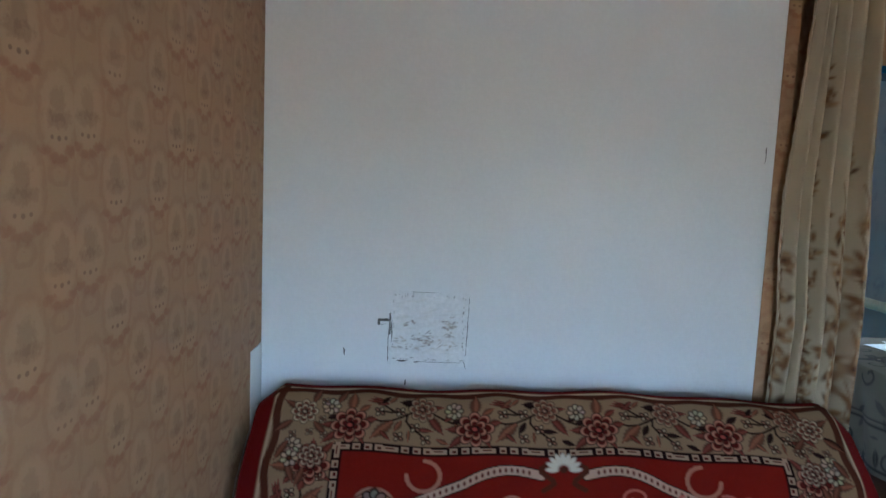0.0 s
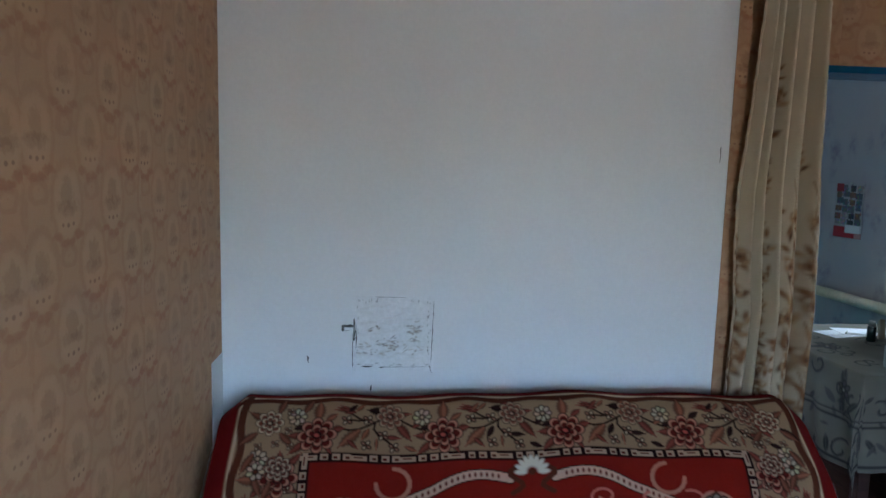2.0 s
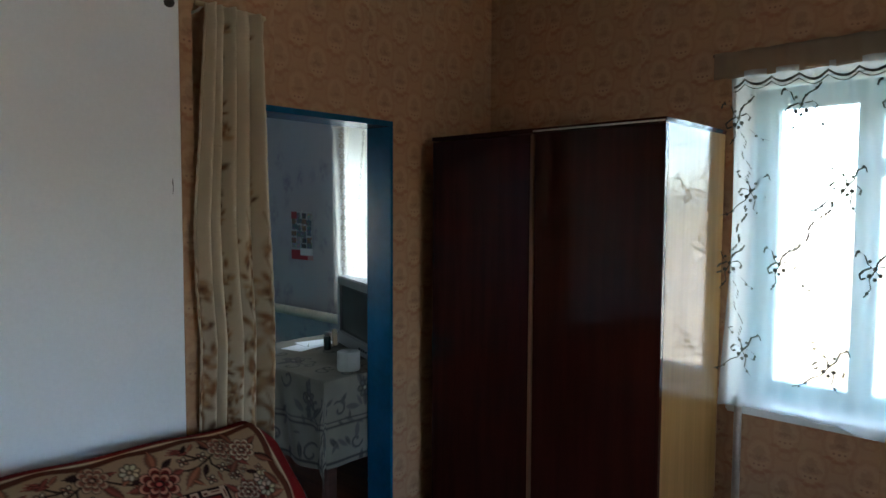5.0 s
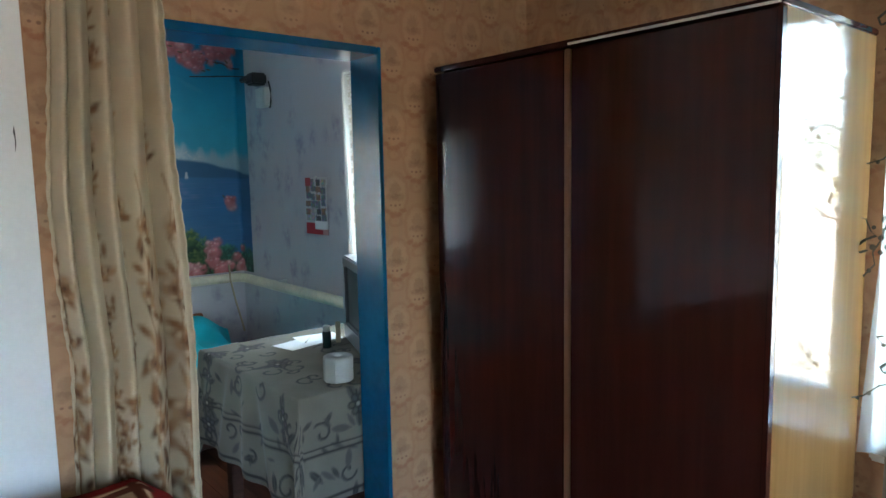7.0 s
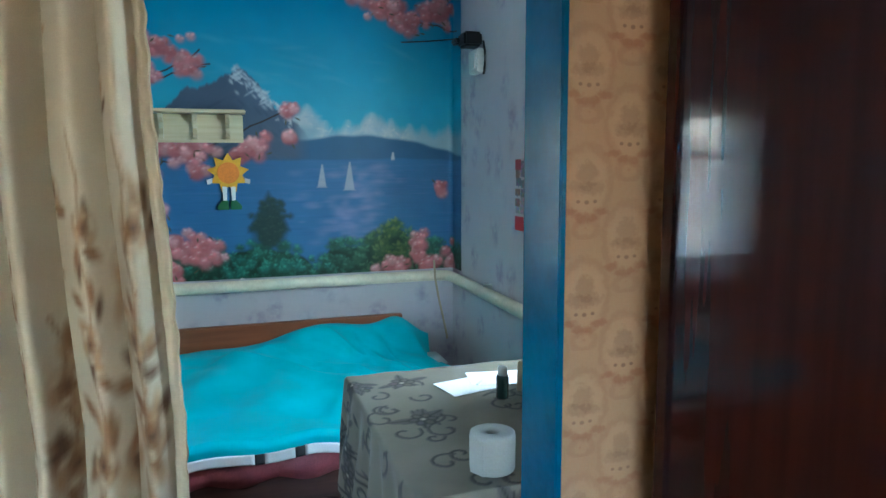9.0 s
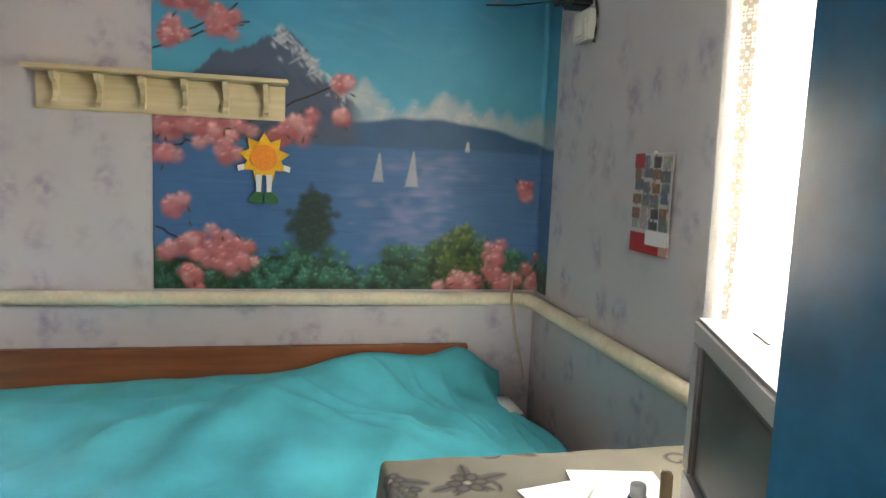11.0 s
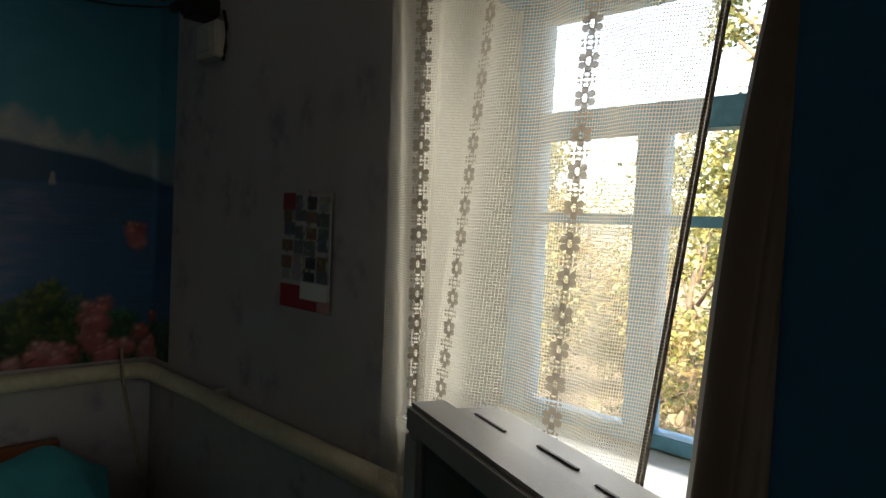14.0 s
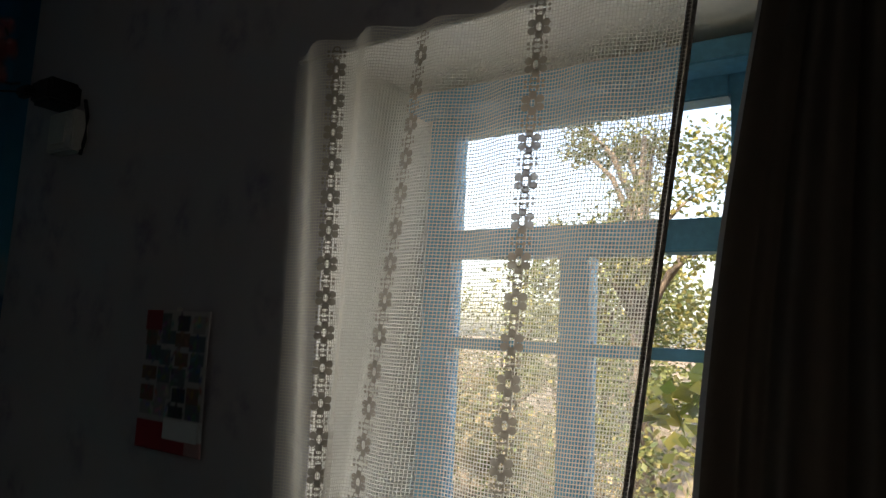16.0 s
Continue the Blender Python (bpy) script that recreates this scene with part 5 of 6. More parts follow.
# ---- drapes and nets ----
def paint_drape(w, h, seed):
    c = Canvas(w, h, 220, 260, (0.53, 0.43, 0.295))
    r = random.Random(seed)
    brown, tan, dark = (0.23, 0.115, 0.05), (0.40, 0.25, 0.13), (0.12, 0.06, 0.03)
    for k in range(40):
        c.ellipse(r.uniform(0, w), r.uniform(0, h), 0.08, 0.2, 0, (0.54, 0.47, 0.34), 0.3, 1.0)

    def sprig(x, y, s, rich):
        for k in range(int(7 * rich)):
            a = r.uniform(0, 6.28)
            q = r.uniform(0.2, 0.9) * s
            c.ellipse(x + 0.7 * q * math.cos(a), y + 1.2 * q * math.sin(a), 0.38 * s, 0.17 * s, a + 0.5, r.choice((brown, tan, dark, brown)), 0.85, 0.6)
        c.ellipse(x, y, 0.5 * s, 0.45 * s, 0, brown, 0.7, 0.6)
        for k in range(6):
            a = k * 1.05 + 0.3
            c.ellipse(x + 0.28 * s * math.cos(a), y + 0.26 * s * math.sin(a), 0.19 * s, 0.12 * s, a + 1.5, tan if k % 2 else (0.52, 0.40, 0.26), 0.8, 0.6)
        c.ellipse(x, y, 0.12 * s, 0.1 * s, 0, dark, 0.8, 0.6)

    for k in range(60):
        c.ellipse(r.gauss(0.88, 0.14), r.uniform(0.0, 1.35), 0.05, 0.11, r.gauss(0, 0.3), (0.42, 0.28, 0.16), 0.28, 1.0)
    # chains of small sprigs above, large blossoms along the free side lower down
    for x, lo, hi, s in ((0.05, 0.0, 1.25, 0.05), (0.44, 0.0, 2.2, 0.034), (0.56, 0.0, 1.2, 0.05), (0.68, 0.3, 2.1, 0.036), (0.80, 0.0, 1.5, 0.062), (0.93, 0.0, 1.45, 0.075), (1.06, 0.0, 1.4, 0.06), (0.98, 1.5, 2.2, 0.03)):
        y = lo + r.uniform(0.02, 0.1)
        while y < hi:
            sprig(x + r.gauss(0, 0.012), y, s * r.uniform(1.3, 2.1), 1.6 if y < 1.1 else 1.1)
            c.stroke([(x, y), (x + 0.012, y + 1.2 * s), (x - 0.008, y + 2.2 * s)], 0.004, brown, 0.6)
            y += s * r.uniform(2.0, 3.4)
    return c


CUR_TOP, CUR_BOT = 2.285, 0.04


def drape_place(u, v):
    z = CUR_BOT + (CUR_TOP - CUR_BOT) * v + 0 * u
    ragged = (0.0008 * np.sin(z * 140 + 3 * np.sin(z * 17)) + 0.0012 * np.sin(z * 73 + 2 * np.sin(z * 29))) * np.clip((np.abs(u - 0.5) - 0.42) * 14, 0, 1)
    left = np.interp(z, (0.0, 0.8, 1.1, 1.32, 1.52, 1.85, 2.29), (1.447, 1.452, 1.460, 1.442, 1.438, 1.462, 1.488)) + ragged
    right = np.interp(z, (0.0, 0.75, 1.1, 1.35, 1.6, 2.0, 2.29), (1.768, 1.761, 1.767, 1.759, 1.745, 1.737, 1.729)) + ragged
    fold = u * 6.0 + 0.12 * np.sin(z * 0.9 + u * 4) + 0.04 * np.sin(z * 2.3 + 5 * u) + 0.35 * np.sin(u * 5.1)
    inside = np.clip(6 * np.minimum(u, 1 - u), 0, 1)
    x = left + (right - left) * (u + inside * (0.040 * np.cos(2 * math.pi * fold) + 0.012 * np.sin(4 * math.pi * fold)))
    amp = (0.034 + 0.016 * np.clip((1 - v) * 1.8, 0, 1)) * (0.45 + 0.55 * inside) * (0.8 + 0.3 * np.sin(u * 17))
    y = 2.384 + 0.026 * u + amp * (np.sin(2 * math.pi * fold) + 0.25 * np.cos(4 * math.pi * fold)) + 0.004 * np.sin(4 * math.pi * fold + z) + 0.006 * np.sin(u * 9 + z * 2) + 0.005 * np.sin(z * 44 + u * 30) * (v > 0.965)
    return x, np.minimum(y, 2.440 + 0.03 * np.clip((x - 1.475) / 0.05, 0, 1)), z


drape = grid_mesh("door_curtain", drape_place, 220, 260, DRAPE, colors=paint_drape(1.25, 2.24, 6).c, thick=0.004)
tagged(drape, "cream cotton door curtain with brown floral print, drawn aside", "curtain")
rod = tagged(part("curtain_rod", tube([(1.475, 2.425, 2.29), (1.75, 2.425, 2.29)], 0.009, 10), PALE_WOOD, smooth=True), "thin rod carrying the door curtain", "curtain rod")
for x in (1.50, 1.73):
    part("rod_hook", tube([(x, 2.425, 2.285), (x, 2.46, 2.275), (x, FRONT, 2.275)], 0.005, 8), IRON, rod)


# bedroom net: real threads, laid over a gently pleated sheet
NY0, NY1, NZ0, NZ1 = 2.985, 3.845, 0.80, 2.118


def net_at(s, z):
    """Point of the net: s runs 0 to 1 from the far side to the free edge."""
    gather = 0.03 * (1 - s) ** 3
    lean = (NZ1 - z) * float(np.interp(s, (0.0, 0.15, 0.38, 0.69, 1.0), (-0.03, -0.03, 0.115, 0.06, 0.12)))
    y = NY1 - (NY1 - NY0) * (s + gather * math.sin(s * 9)) + lean
    x = 3.165 + 0.016 * math.sin(s * 34 + 0.6 * z) * (1.25 - s) + 0.012 * math.sin(s * 11 + z) - 0.03 * (1 - s)
    return Vector((x, y, z))


net = thing("net_curtain", net_at(0.5, NZ0), "ecru net curtain with lace flower bands and dark edging", "net curtain")


def ribbon(bm, pts, offs):
    last = None
    for p, o in zip(pts, offs):
        a, b = bm.verts.new(p + o), bm.verts.new(p - o)
        if last:
            bm.faces.new((last[0], last[1], b, a))
        last = (a, b)


NS, NZ = 150, 205
zs = [NZ0 + (NZ1 - NZ0) * j / 26 for j in range(27)]
bm = bmesh.new()
for i in range(NS + 1):
    s = i / NS
    pts = [net_at(s, z) for z in zs]
    ribbon(bm, pts, [Vector((0, 0.0008, 0))] * len(pts))
part("upright_thread", bm, NET, net)
bm = bmesh.new()
ss = [k / 90 for k in range(91)]
for j in range(NZ + 1):
    z = NZ0 + (NZ1 - NZ0) * j / NZ
    pts = [net_at(s, z) + Vector((-0.0006, 0, 0)) for s in ss]
    ribbon(bm, pts, [Vector((0, 0, 0.0008))] * len(pts))
part("cross_thread", bm, NET, net)


def lace_flower(bm, s, z, r, petals):
    """A flat flower of small discs with open hearts."""
    c = net_at(s, z)
    ds = net_at(min(1, s + 0.01), z) - net_at(max(0, s - 0.01), z)
    ds.normalize()
    up = Vector((0, 0, 1))
    for k in range(petals):
        a = 2 * math.pi * (k + 0.5) / petals
        m = c + 0.66 * r * (math.cos(a) * ds + math.sin(a) * up) + Vector((-0.0014 - 0.0002 * (k % 2), 0, 0))
        bm.faces.new([bm.verts.new(m + 0.33 * r * (math.cos(b) * ds + math.sin(b) * up)) for b in (2 * math.pi * q / 10 for q in range(10))])


def lace_ring(bm, s, z, ra, rb, w):
    """An oval ring of thick thread round an open heart, or a small diamond when it has four sides."""
    c = net_at(s, z) + Vector((-0.0020, 0, 0))
    ds = (net_at(min(1, s + 0.01), z) - net_at(max(0, s - 0.01), z)).normalized()
    n = 14
    inner, outer = [[bm.verts.new(c + (ra + d) * math.cos(t) * ds + Vector((0, 0, (rb + d) * math.sin(t)))) for t in (2 * math.pi * q / n for q in range(n))] for d in (-w, w)]
    for i in range(n):
        bm.faces.new((inner[i], inner[(i + 1) % n], outer[(i + 1) % n], outer[i]))


for s in (0.151, 0.415, 0.703):
    bm = bmesh.new()
    z, k = NZ0 + 0.03, 0
    while z < NZ1 - 0.01:
        lace_flower(bm, s, z, 0.0225, 6)
        lace_ring(bm, s, z, 0.007, 0.011, 0.0022)
        for d in (-0.013, 0.013):
            lace_flower(bm, s + d, z + 0.034, 0.0095, 4)
        for q in (0.024, 0.044):
            lace_ring(bm, s, z + q, 0.007, 0.005, 0.0015)
        z += 0.068
    part("lace_band", bm, LACE, net, "lace flower band")
bm = bmesh.new()
pts = [net_at(1.0, z) for z in zs]
ribbon(bm, pts, [Vector((0, 0.008, 0))] * len(pts))
part("edging", bm, EDGING, net, "dark lace edging")
bm = tube([(3.19, NY0 - 0.15, NZ1 + 0.004), (3.19, NY1 + 0.02, NZ1 + 0.004)], 0.005, 8)
tagged(part("curtain_wire", bm, IRON, smooth=True), "thin wire carrying the net curtain", "curtain wire")


def grey_place(u, v):
    z = 0.55 + 1.66 * v + 0 * u
    free = 3.05 - 0.195 * v + 0.01 * np.sin(z * 5)
    y = BACK + 0.02 + (free - BACK - 0.02) * u
    x = 3.09 + 0.028 * np.sin(u * 16 + 0.8 * z) + 0.012 * np.sin(u * 37)
    return x, y, z


tagged(grid_mesh("window_drape", grey_place, 60, 60, GREY_DRAPE, thick=0.005), "heavy grey curtain drawn aside from the window", "curtain")
drape2 = bpy.data.objects["window_drape"]
bm = bmesh.new()
pts = [Vector(tuple(float(c) for c in grey_place(np.array(1.0), np.array(k / 20)))) + Vector((-0.003, 0.002, 0)) for k in range(21)]
ribbon(bm, pts, [Vector((0.001, 0.004, 0))] * len(pts))
part("bound_edge", bm, TRIM_WHITE, drape2, "pale bound edge")


# sheer embroidered curtain of the living-room window
def tulle_at(u, v):
    z = 0.748 + 1.392 * v + 0.02 * np.sin(u * 7) * (1 - v)
    y = 1.20 - 1.02 * u + 0.02 * np.sin(z * 3) * (1 - u)
    x = 3.165 + 0.012 * np.sin(u * 46 + 0.4 * z) + 0.010 * np.sin(u * 17 + z)
    return x, y, z


tulle = grid_mesh("sheer_curtain", tulle_at, 140, 40, TULLE)
tagged(tulle, "white sheer curtain embroidered with grey-green sprigs", "sheer curtain")
rnd = random.Random(21)


def on_tulle(y, z):
    u, v = (1.20 - y) / 1.02, (z - 0.748) / 1.392
    x = float(tulle_at(np.array(u), np.array(v))[0])
    return Vector((x - 0.004, y, z))


def sprig(bm, y, z, s, flip):
    """An embroidered sprig: curled stem, leaves and three dots."""
    def line(pts, w):
        ps = [on_tulle(y + flip * a * s, z + b * s) for a, b in pts]
        ribbon(bm, ps, [Vector((0, w, w * 0.6))] * len(ps))
    def dot(a, b, r):
        c = on_tulle(y + flip * a * s, z + b * s)
        bm.faces.new([bm.verts.new(c + Vector((-0.001, r * math.cos(t), r * math.sin(t)))) for t in (2 * math.pi * q / 9 for q in range(9))])
    line([(0.0, 0.0), (0.05, 0.25), (0.2, 0.45), (0.45, 0.55), (0.6, 0.75), (0.45, 0.8)], 0.003)
    line([(0.0, 0.0), (-0.2, 0.2), (-0.3, 0.5), (-0.55, 0.6), (-0.6, 0.42)], 0.003)
    line([(0.1, 0.1), (0.35, 0.15), (0.5, 0.0), (0.42, -0.12), (0.3, -0.05)], 0.0034)
    line([(-0.1, 0.1), (-0.3, 0.0), (-0.45, -0.15), (-0.4, -0.32), (-0.25, -0.25)], 0.0034)
    line([(0.0, 0.0), (0.2, -0.3), (0.5, -0.45), (0.8, -0.75), (1.1, -0.85)], 0.002)
    line([(0.0, 0.0), (-0.15, -0.3), (-0.1, -0.6), (-0.3, -0.9)], 0.002)
    for a, b, r in ((0.0, 0.05, 0.008), (0.14, -0.16, 0.0085), (-0.15, -0.18, 0.0085), (0.0, -0.3, 0.007), (0.45, 0.58, 0.006), (-0.5, 0.6, 0.006), (0.7, -0.68, 0.006), (0.9, -0.82, 0.005), (-0.15, 0.3, 0.006), (0.12, 0.36, 0.006), (-0.2, -0.75, 0.006)):
        dot(a, b, r)


# zigzag vines that run down the cloth from sprig to sprig
ZIGZAG = ((0.93, 1.98), (0.765, 1.67), (0.98, 1.36), (0.80, 0.98))
vines = [[(y - d, z) for y, z in ZIGZAG] for d in (0.0, 0.32, 0.64)] + [[(1.165, 1.95), (1.10, 1.65), (1.185, 1.35), (1.115, 1.0)]]
for chain in vines:
    for k, (y, z) in enumerate(chain):
        if 0.22 < y:
            bm = bmesh.new()
            sprig(bm, y, z, 0.112, 1 if k % 2 else -1)
            part("embroidered_sprig", bm, EMBROIDERY, tulle)
    for (ya, za), (yb, zb) in zip(chain, chain[1:]):
        bm = bmesh.new()
        for k in range(5, 24):
            t = k / 28
            y, z = ya + (yb - ya) * t + 0.014 * math.sin(17 * t), za + (zb - za) * t
            if k % 4 == 3 or y < 0.22:
                continue
            d = math.copysign(0.006, yb - ya)
            p = [on_tulle(y, z), on_tulle(y + d, z - 0.007), on_tulle(y + 1.4 * d, z - 0.016)]
            ribbon(bm, p, [Vector((0, 0.0012, 0.0012)), Vector((0, 0.0036, 0.0036)), Vector((0, 0.0014, 0.0014))])
        if len(bm.verts):
            part("embroidered_vine", bm, EMBROIDERY, tulle)
        else:
            bm.free()
bm = bmesh.new()
for k in range(10):
    y0 = 1.19 - k * 0.10
    for dz, w in ((0.0, 0.005), (-0.018, 0.0022)):
        ps = [on_tulle(y0 - 0.1 * t / 8, 2.105 + dz - 0.025 * abs(math.cos(math.pi * t / 8))) for t in range(9)]
        ribbon(bm, ps, [Vector((0, 0.001, w))] * 9)
part("scalloped_border", bm, EMBROIDERY, tulle)
header = thing("curtain_header", (3.17, 0.7, 2.2), "gathered brown pelmet cloth above the sheer curtain", "pelmet")
grid_mesh("pelmet_cloth", lambda u, v: (3.165 + 0.004 * np.sin(u * 120), 1.268 - 1.17 * u, 2.118 + 0.107 * v + 0.002 * np.sin(u * 60)), 160, 8, sheer("brown_pelmet", (0.32, 0.22, 0.14), 0.2, 0.35), header, thick=0.004)
part("pelmet_rod", tube([(3.19, 0.08, 2.222), (3.19, 1.28, 2.222)], 0.007, 10), DARK_WOOD, header)

# riser pipe and a folded cloth on the sill
tagged(part("riser_pipe", tube([(3.19, 1.135, 0.0), (3.19, 1.135, 0.80)], 0.016, 12), surface("grey_brown_pipe_paint", (0.24, 0.20, 0.165), 0.5, 0.1, 9, 60, 0.15), smooth=True), "grey-brown painted riser pipe beside the window", "pipe", kind="structure")


def folded_place(u, v):
    y = 0.60 - 0.40 * u
    a = v * math.pi * 1.0
    x = 3.20 - 0.06 * np.cos(a) + 0.01 * np.sin(u * 30)
    z = WIN1[2] + 0.004 + 0.055 * np.sin(a) + 0.006 * np.sin(u * 23 + v * 5)
    return x, y, z


gold = grid_mesh("folded_cloth", folded_place, 50, 16, GOLD_CLOTH, thick=0.006)
tagged(gold, "golden brown fringed cloth folded on the window sill", "cloth")
bm = bmesh.new()
for k in range(60):
    y = 0.60 - 0.40 * k / 59
    ribbon(bm, [Vector((3.138, y, 0.765)), Vector((3.134, y + 0.002, 0.742)), Vector((3.133, y - 0.002, 0.72))], [Vector((0, 0.0022, 0))] * 3)
part("fringe", bm, GOLD_CLOTH, gold)

# ---- wardrobe ----
WX0, WX1, WY0, WY1, WH = 2.632, 3.212, 1.229, 2.383, 1.912
ward = thing("wardrobe", (2.92, 1.81, 0.0), "dark mahogany lacquered two-door wardrobe with glossy doors", "wardrobe")
# side panels carry the painted-in warm reflection as a lighter brown
part("side_panel", block(WX0 + 0.022, WX1, WY0, WY0 + 0.02, 0.06, WH - 0.018, 0.002), LACQUER_SIDE, ward, "glossy brown veneered side, lightened by a golden reflection in its colour")
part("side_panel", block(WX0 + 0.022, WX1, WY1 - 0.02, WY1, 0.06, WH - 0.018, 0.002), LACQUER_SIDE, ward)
part("back_panel", block(WX1 - 0.008, WX1, WY0 + 0.02, WY1 - 0.02, 0.06, WH - 0.018), DARK_WOOD, ward)
part("top_panel", block(WX0 - 0.006, WX1, WY0 - 0.004, WY1 + 0.002, WH - 0.018, WH, 0.003), LACQUER, ward)
part("bottom_panel", block(WX0 + 0.022, WX1 - 0.01, WY0 + 0.02, WY1 - 0.02, 0.06, 0.08), DARK_WOOD, ward)
part("plinth", block(WX0 + 0.05, WX1 - 0.02, WY0 + 0.01, WY1 - 0.01, 0.0, 0.06, 0.002), DARK_WOOD, ward)
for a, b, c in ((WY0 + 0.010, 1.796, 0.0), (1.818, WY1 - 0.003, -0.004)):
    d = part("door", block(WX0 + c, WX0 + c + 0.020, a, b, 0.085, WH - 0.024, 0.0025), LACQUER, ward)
part("meeting_strip", block(WX0 - 0.008, WX0 + 0.02, 1.799, 1.815, 0.085, WH - 0.024, 0.003), EDGE_WOOD, ward, "brown wooden strip between the doors")
part("edge_strip", block(WX0 - 0.003, WX0 + 0.021, WY0 - 0.001, WY0 + 0.009, 0.085, WH - 0.022, 0.002), LACQUER, ward)
part("top_trim", block(WX0 - 0.012, WX0 - 0.006, WY0, 1.80, WH - 0.016, WH - 0.010, 0.001), IRON, ward, "thin pale metal trim")

# ---- sofa under the carpet ----
sofa = thing("sofa", (0.65, 1.9, 0.0), "low sofa pushed against the stove, hidden by a carpet", "sofa")
part("base", block(-0.27, 1.52, 1.42, 2.36, 0.06, 0.34, 0.02), DARK_WOOD, sofa)
part("seat", block(-0.26, 1.51, 1.40, 2.05, 0.34, 0.45, 0.04), PINK_QUILT, sofa)
bm = bmesh.new()
prof = [(2.02, 0.34), (2.06, 0.52), (2.15, 0.68), (2.20, 0.785), (2.27, 0.80), (2.36, 0.78), (2.38, 0.34)]
for x in (-0.26, 1.53):
    bm.faces.new([bm.verts.new((x, y, z)) for y, z in prof])
bm.verts.ensure_lookup_table()
n = len(prof)
for i in range(n):
    bm.faces.new((bm.verts[i], bm.verts[(i + 1) % n], bm.verts[n + (i + 1) % n], bm.verts[n + i]))
bmesh.ops.recalc_face_normals(bm, faces=bm.faces)
part("backrest", bm, DARK_WOOD, sofa)
for x in (-0.2, 1.45):
    for y in (1.48, 2.30):
        part("foot", block(x - 0.03, x + 0.03, y - 0.03, y + 0.03, 0.0, 0.06, 0.003), DARK_WOOD, sofa)
KW, KH = 1.94, 1.30


def paint_carpet():
    c = Canvas(KW, KH, 485, 325, (0.225, 0.138, 0.074))
    r = random.Random(3)
    red, dred, brown, cream, dark = (0.140, 0.009, 0.005), (0.075, 0.008, 0.005), (0.070, 0.018, 0.009), (0.44, 0.31, 0.19), (0.014, 0.005, 0.004)
    pink = (0.34, 0.10, 0.07)
    # red outer band with a wavy line
    for d, w, col in ((0.030, 0.062, (0.13, 0.008, 0.007)), (0.070, 0.010, cream)):
        c.stroke([(d, d), (KW - d, d), (KW - d, KH - d), (d, KH - d), (d, d)], w, col)
    for side in range(4):
        length = KW if side % 2 == 0 else KH
        k = 0.06
        while k < length - 0.06:
            q = 0.085 + 0.006 * math.sin(k * 30)
            x, y = ((k, q), (KW - q, k), (k, KH - q), (q, k))[side]
            c.ellipse(x, y, 0.013, 0.013, 0, brown)
            k += 0.007
    # inner field with its key border
    b = 0.285
    c.rect(b, KW - b, b, KH - b, red)
    c.stroke([(b, b), (KW - b, b), (KW - b, KH - b), (b, KH - b), (b, b)], 0.032, dark)
    for side in range(4):
        length = (KW if side % 2 == 0 else KH) - 2 * b
        k, j = 0.012, 0
        while k < length:
            x, y = ((b + k, b), (KW - b, b + k), (b + k, KH - b), (b, b + k))[side]
            flat = side % 2 == 0
            w, h = (0.011, 0.010) if j % 4 else (0.026, 0.007)
            c.rect(x - (w if flat else h), x + (w if flat else h), y - (h if flat else w), y + (h if flat else w), (0.30, 0.19, 0.12))
            c.rect(x - (0.55 * w if flat else 0.4 * h), x + (0.55 * w if flat else 0.4 * h), y - (0.4 * h if flat else 0.55 * w), y + (0.4 * h if flat else 0.55 * w), brown if j % 2 else dred)
            k += 0.034 if j % 4 else 0.046
            j += 1

    S = 0.00063

    def leafy_blade(x, y, length, width, a, col):
        """A broad pointed leaf with a dark rim and a paler half."""
        ca, sa = math.cos(a), math.sin(a)
        for w, q, cc in ((1.0, 0.0, dark), (0.80, 0.0, col), (0.35, 0.32, [1.6 * v for v in col])):
            for k in range(7):
                t = (k + 0.5) / 7
                rad = 0.5 * width * w * math.sin(math.pi * min(0.97, t + 0.06)) ** 0.8
                px, py = x + length * t * ca - q * rad * sa, y + length * t * sa + q * rad * ca
                c.ellipse(px, py, length * 0.13, max(rad, 0.002), a, cc, 1.0, 0.5)

    def bloom(x, y, s, petal, lit, centre):
        """A full rose: ragged petals with dark rims and pale lit edges."""
        for ring, n, rad in ((0.74, 8, 0.44), (0.40, 6, 0.36)):
            for k in range(n):
                a = 2 * math.pi * k / n + ring
                ca, sa = math.cos(a), math.sin(a)
                px, py = x + ring * s * ca, y + ring * s * sa
                c.ellipse(px, py, rad * s, 0.85 * rad * s, a, dark)
                c.ellipse(px, py, (rad - 0.07) * s, (0.85 * rad - 0.06) * s, a, lit)
                c.ellipse(px - 0.09 * s * ca, py - 0.09 * s * sa, (rad - 0.13) * s, (0.85 * rad - 0.10) * s, a, petal)
        c.ellipse(x, y, 0.30 * s, 0.26 * s, 0, dark)
        c.ellipse(x - 0.03 * s, y, 0.20 * s, 0.15 * s, 0.4, centre)

    def small_flower(x, y, s):
        for k in range(4):
            a = k * 1.57 + 0.6
            c.ellipse(x + 0.5 * s * math.cos(a), y + 0.5 * s * math.sin(a), 0.56 * s, 0.44 * s, a, dark)
            c.ellipse(x + 0.5 * s * math.cos(a), y + 0.5 * s * math.sin(a), 0.36 * s, 0.24 * s, a, cream if k % 2 else (0.26, 0.12, 0.07))
        c.ellipse(x, y, 0.2 * s, 0.2 * s, 0, brown)

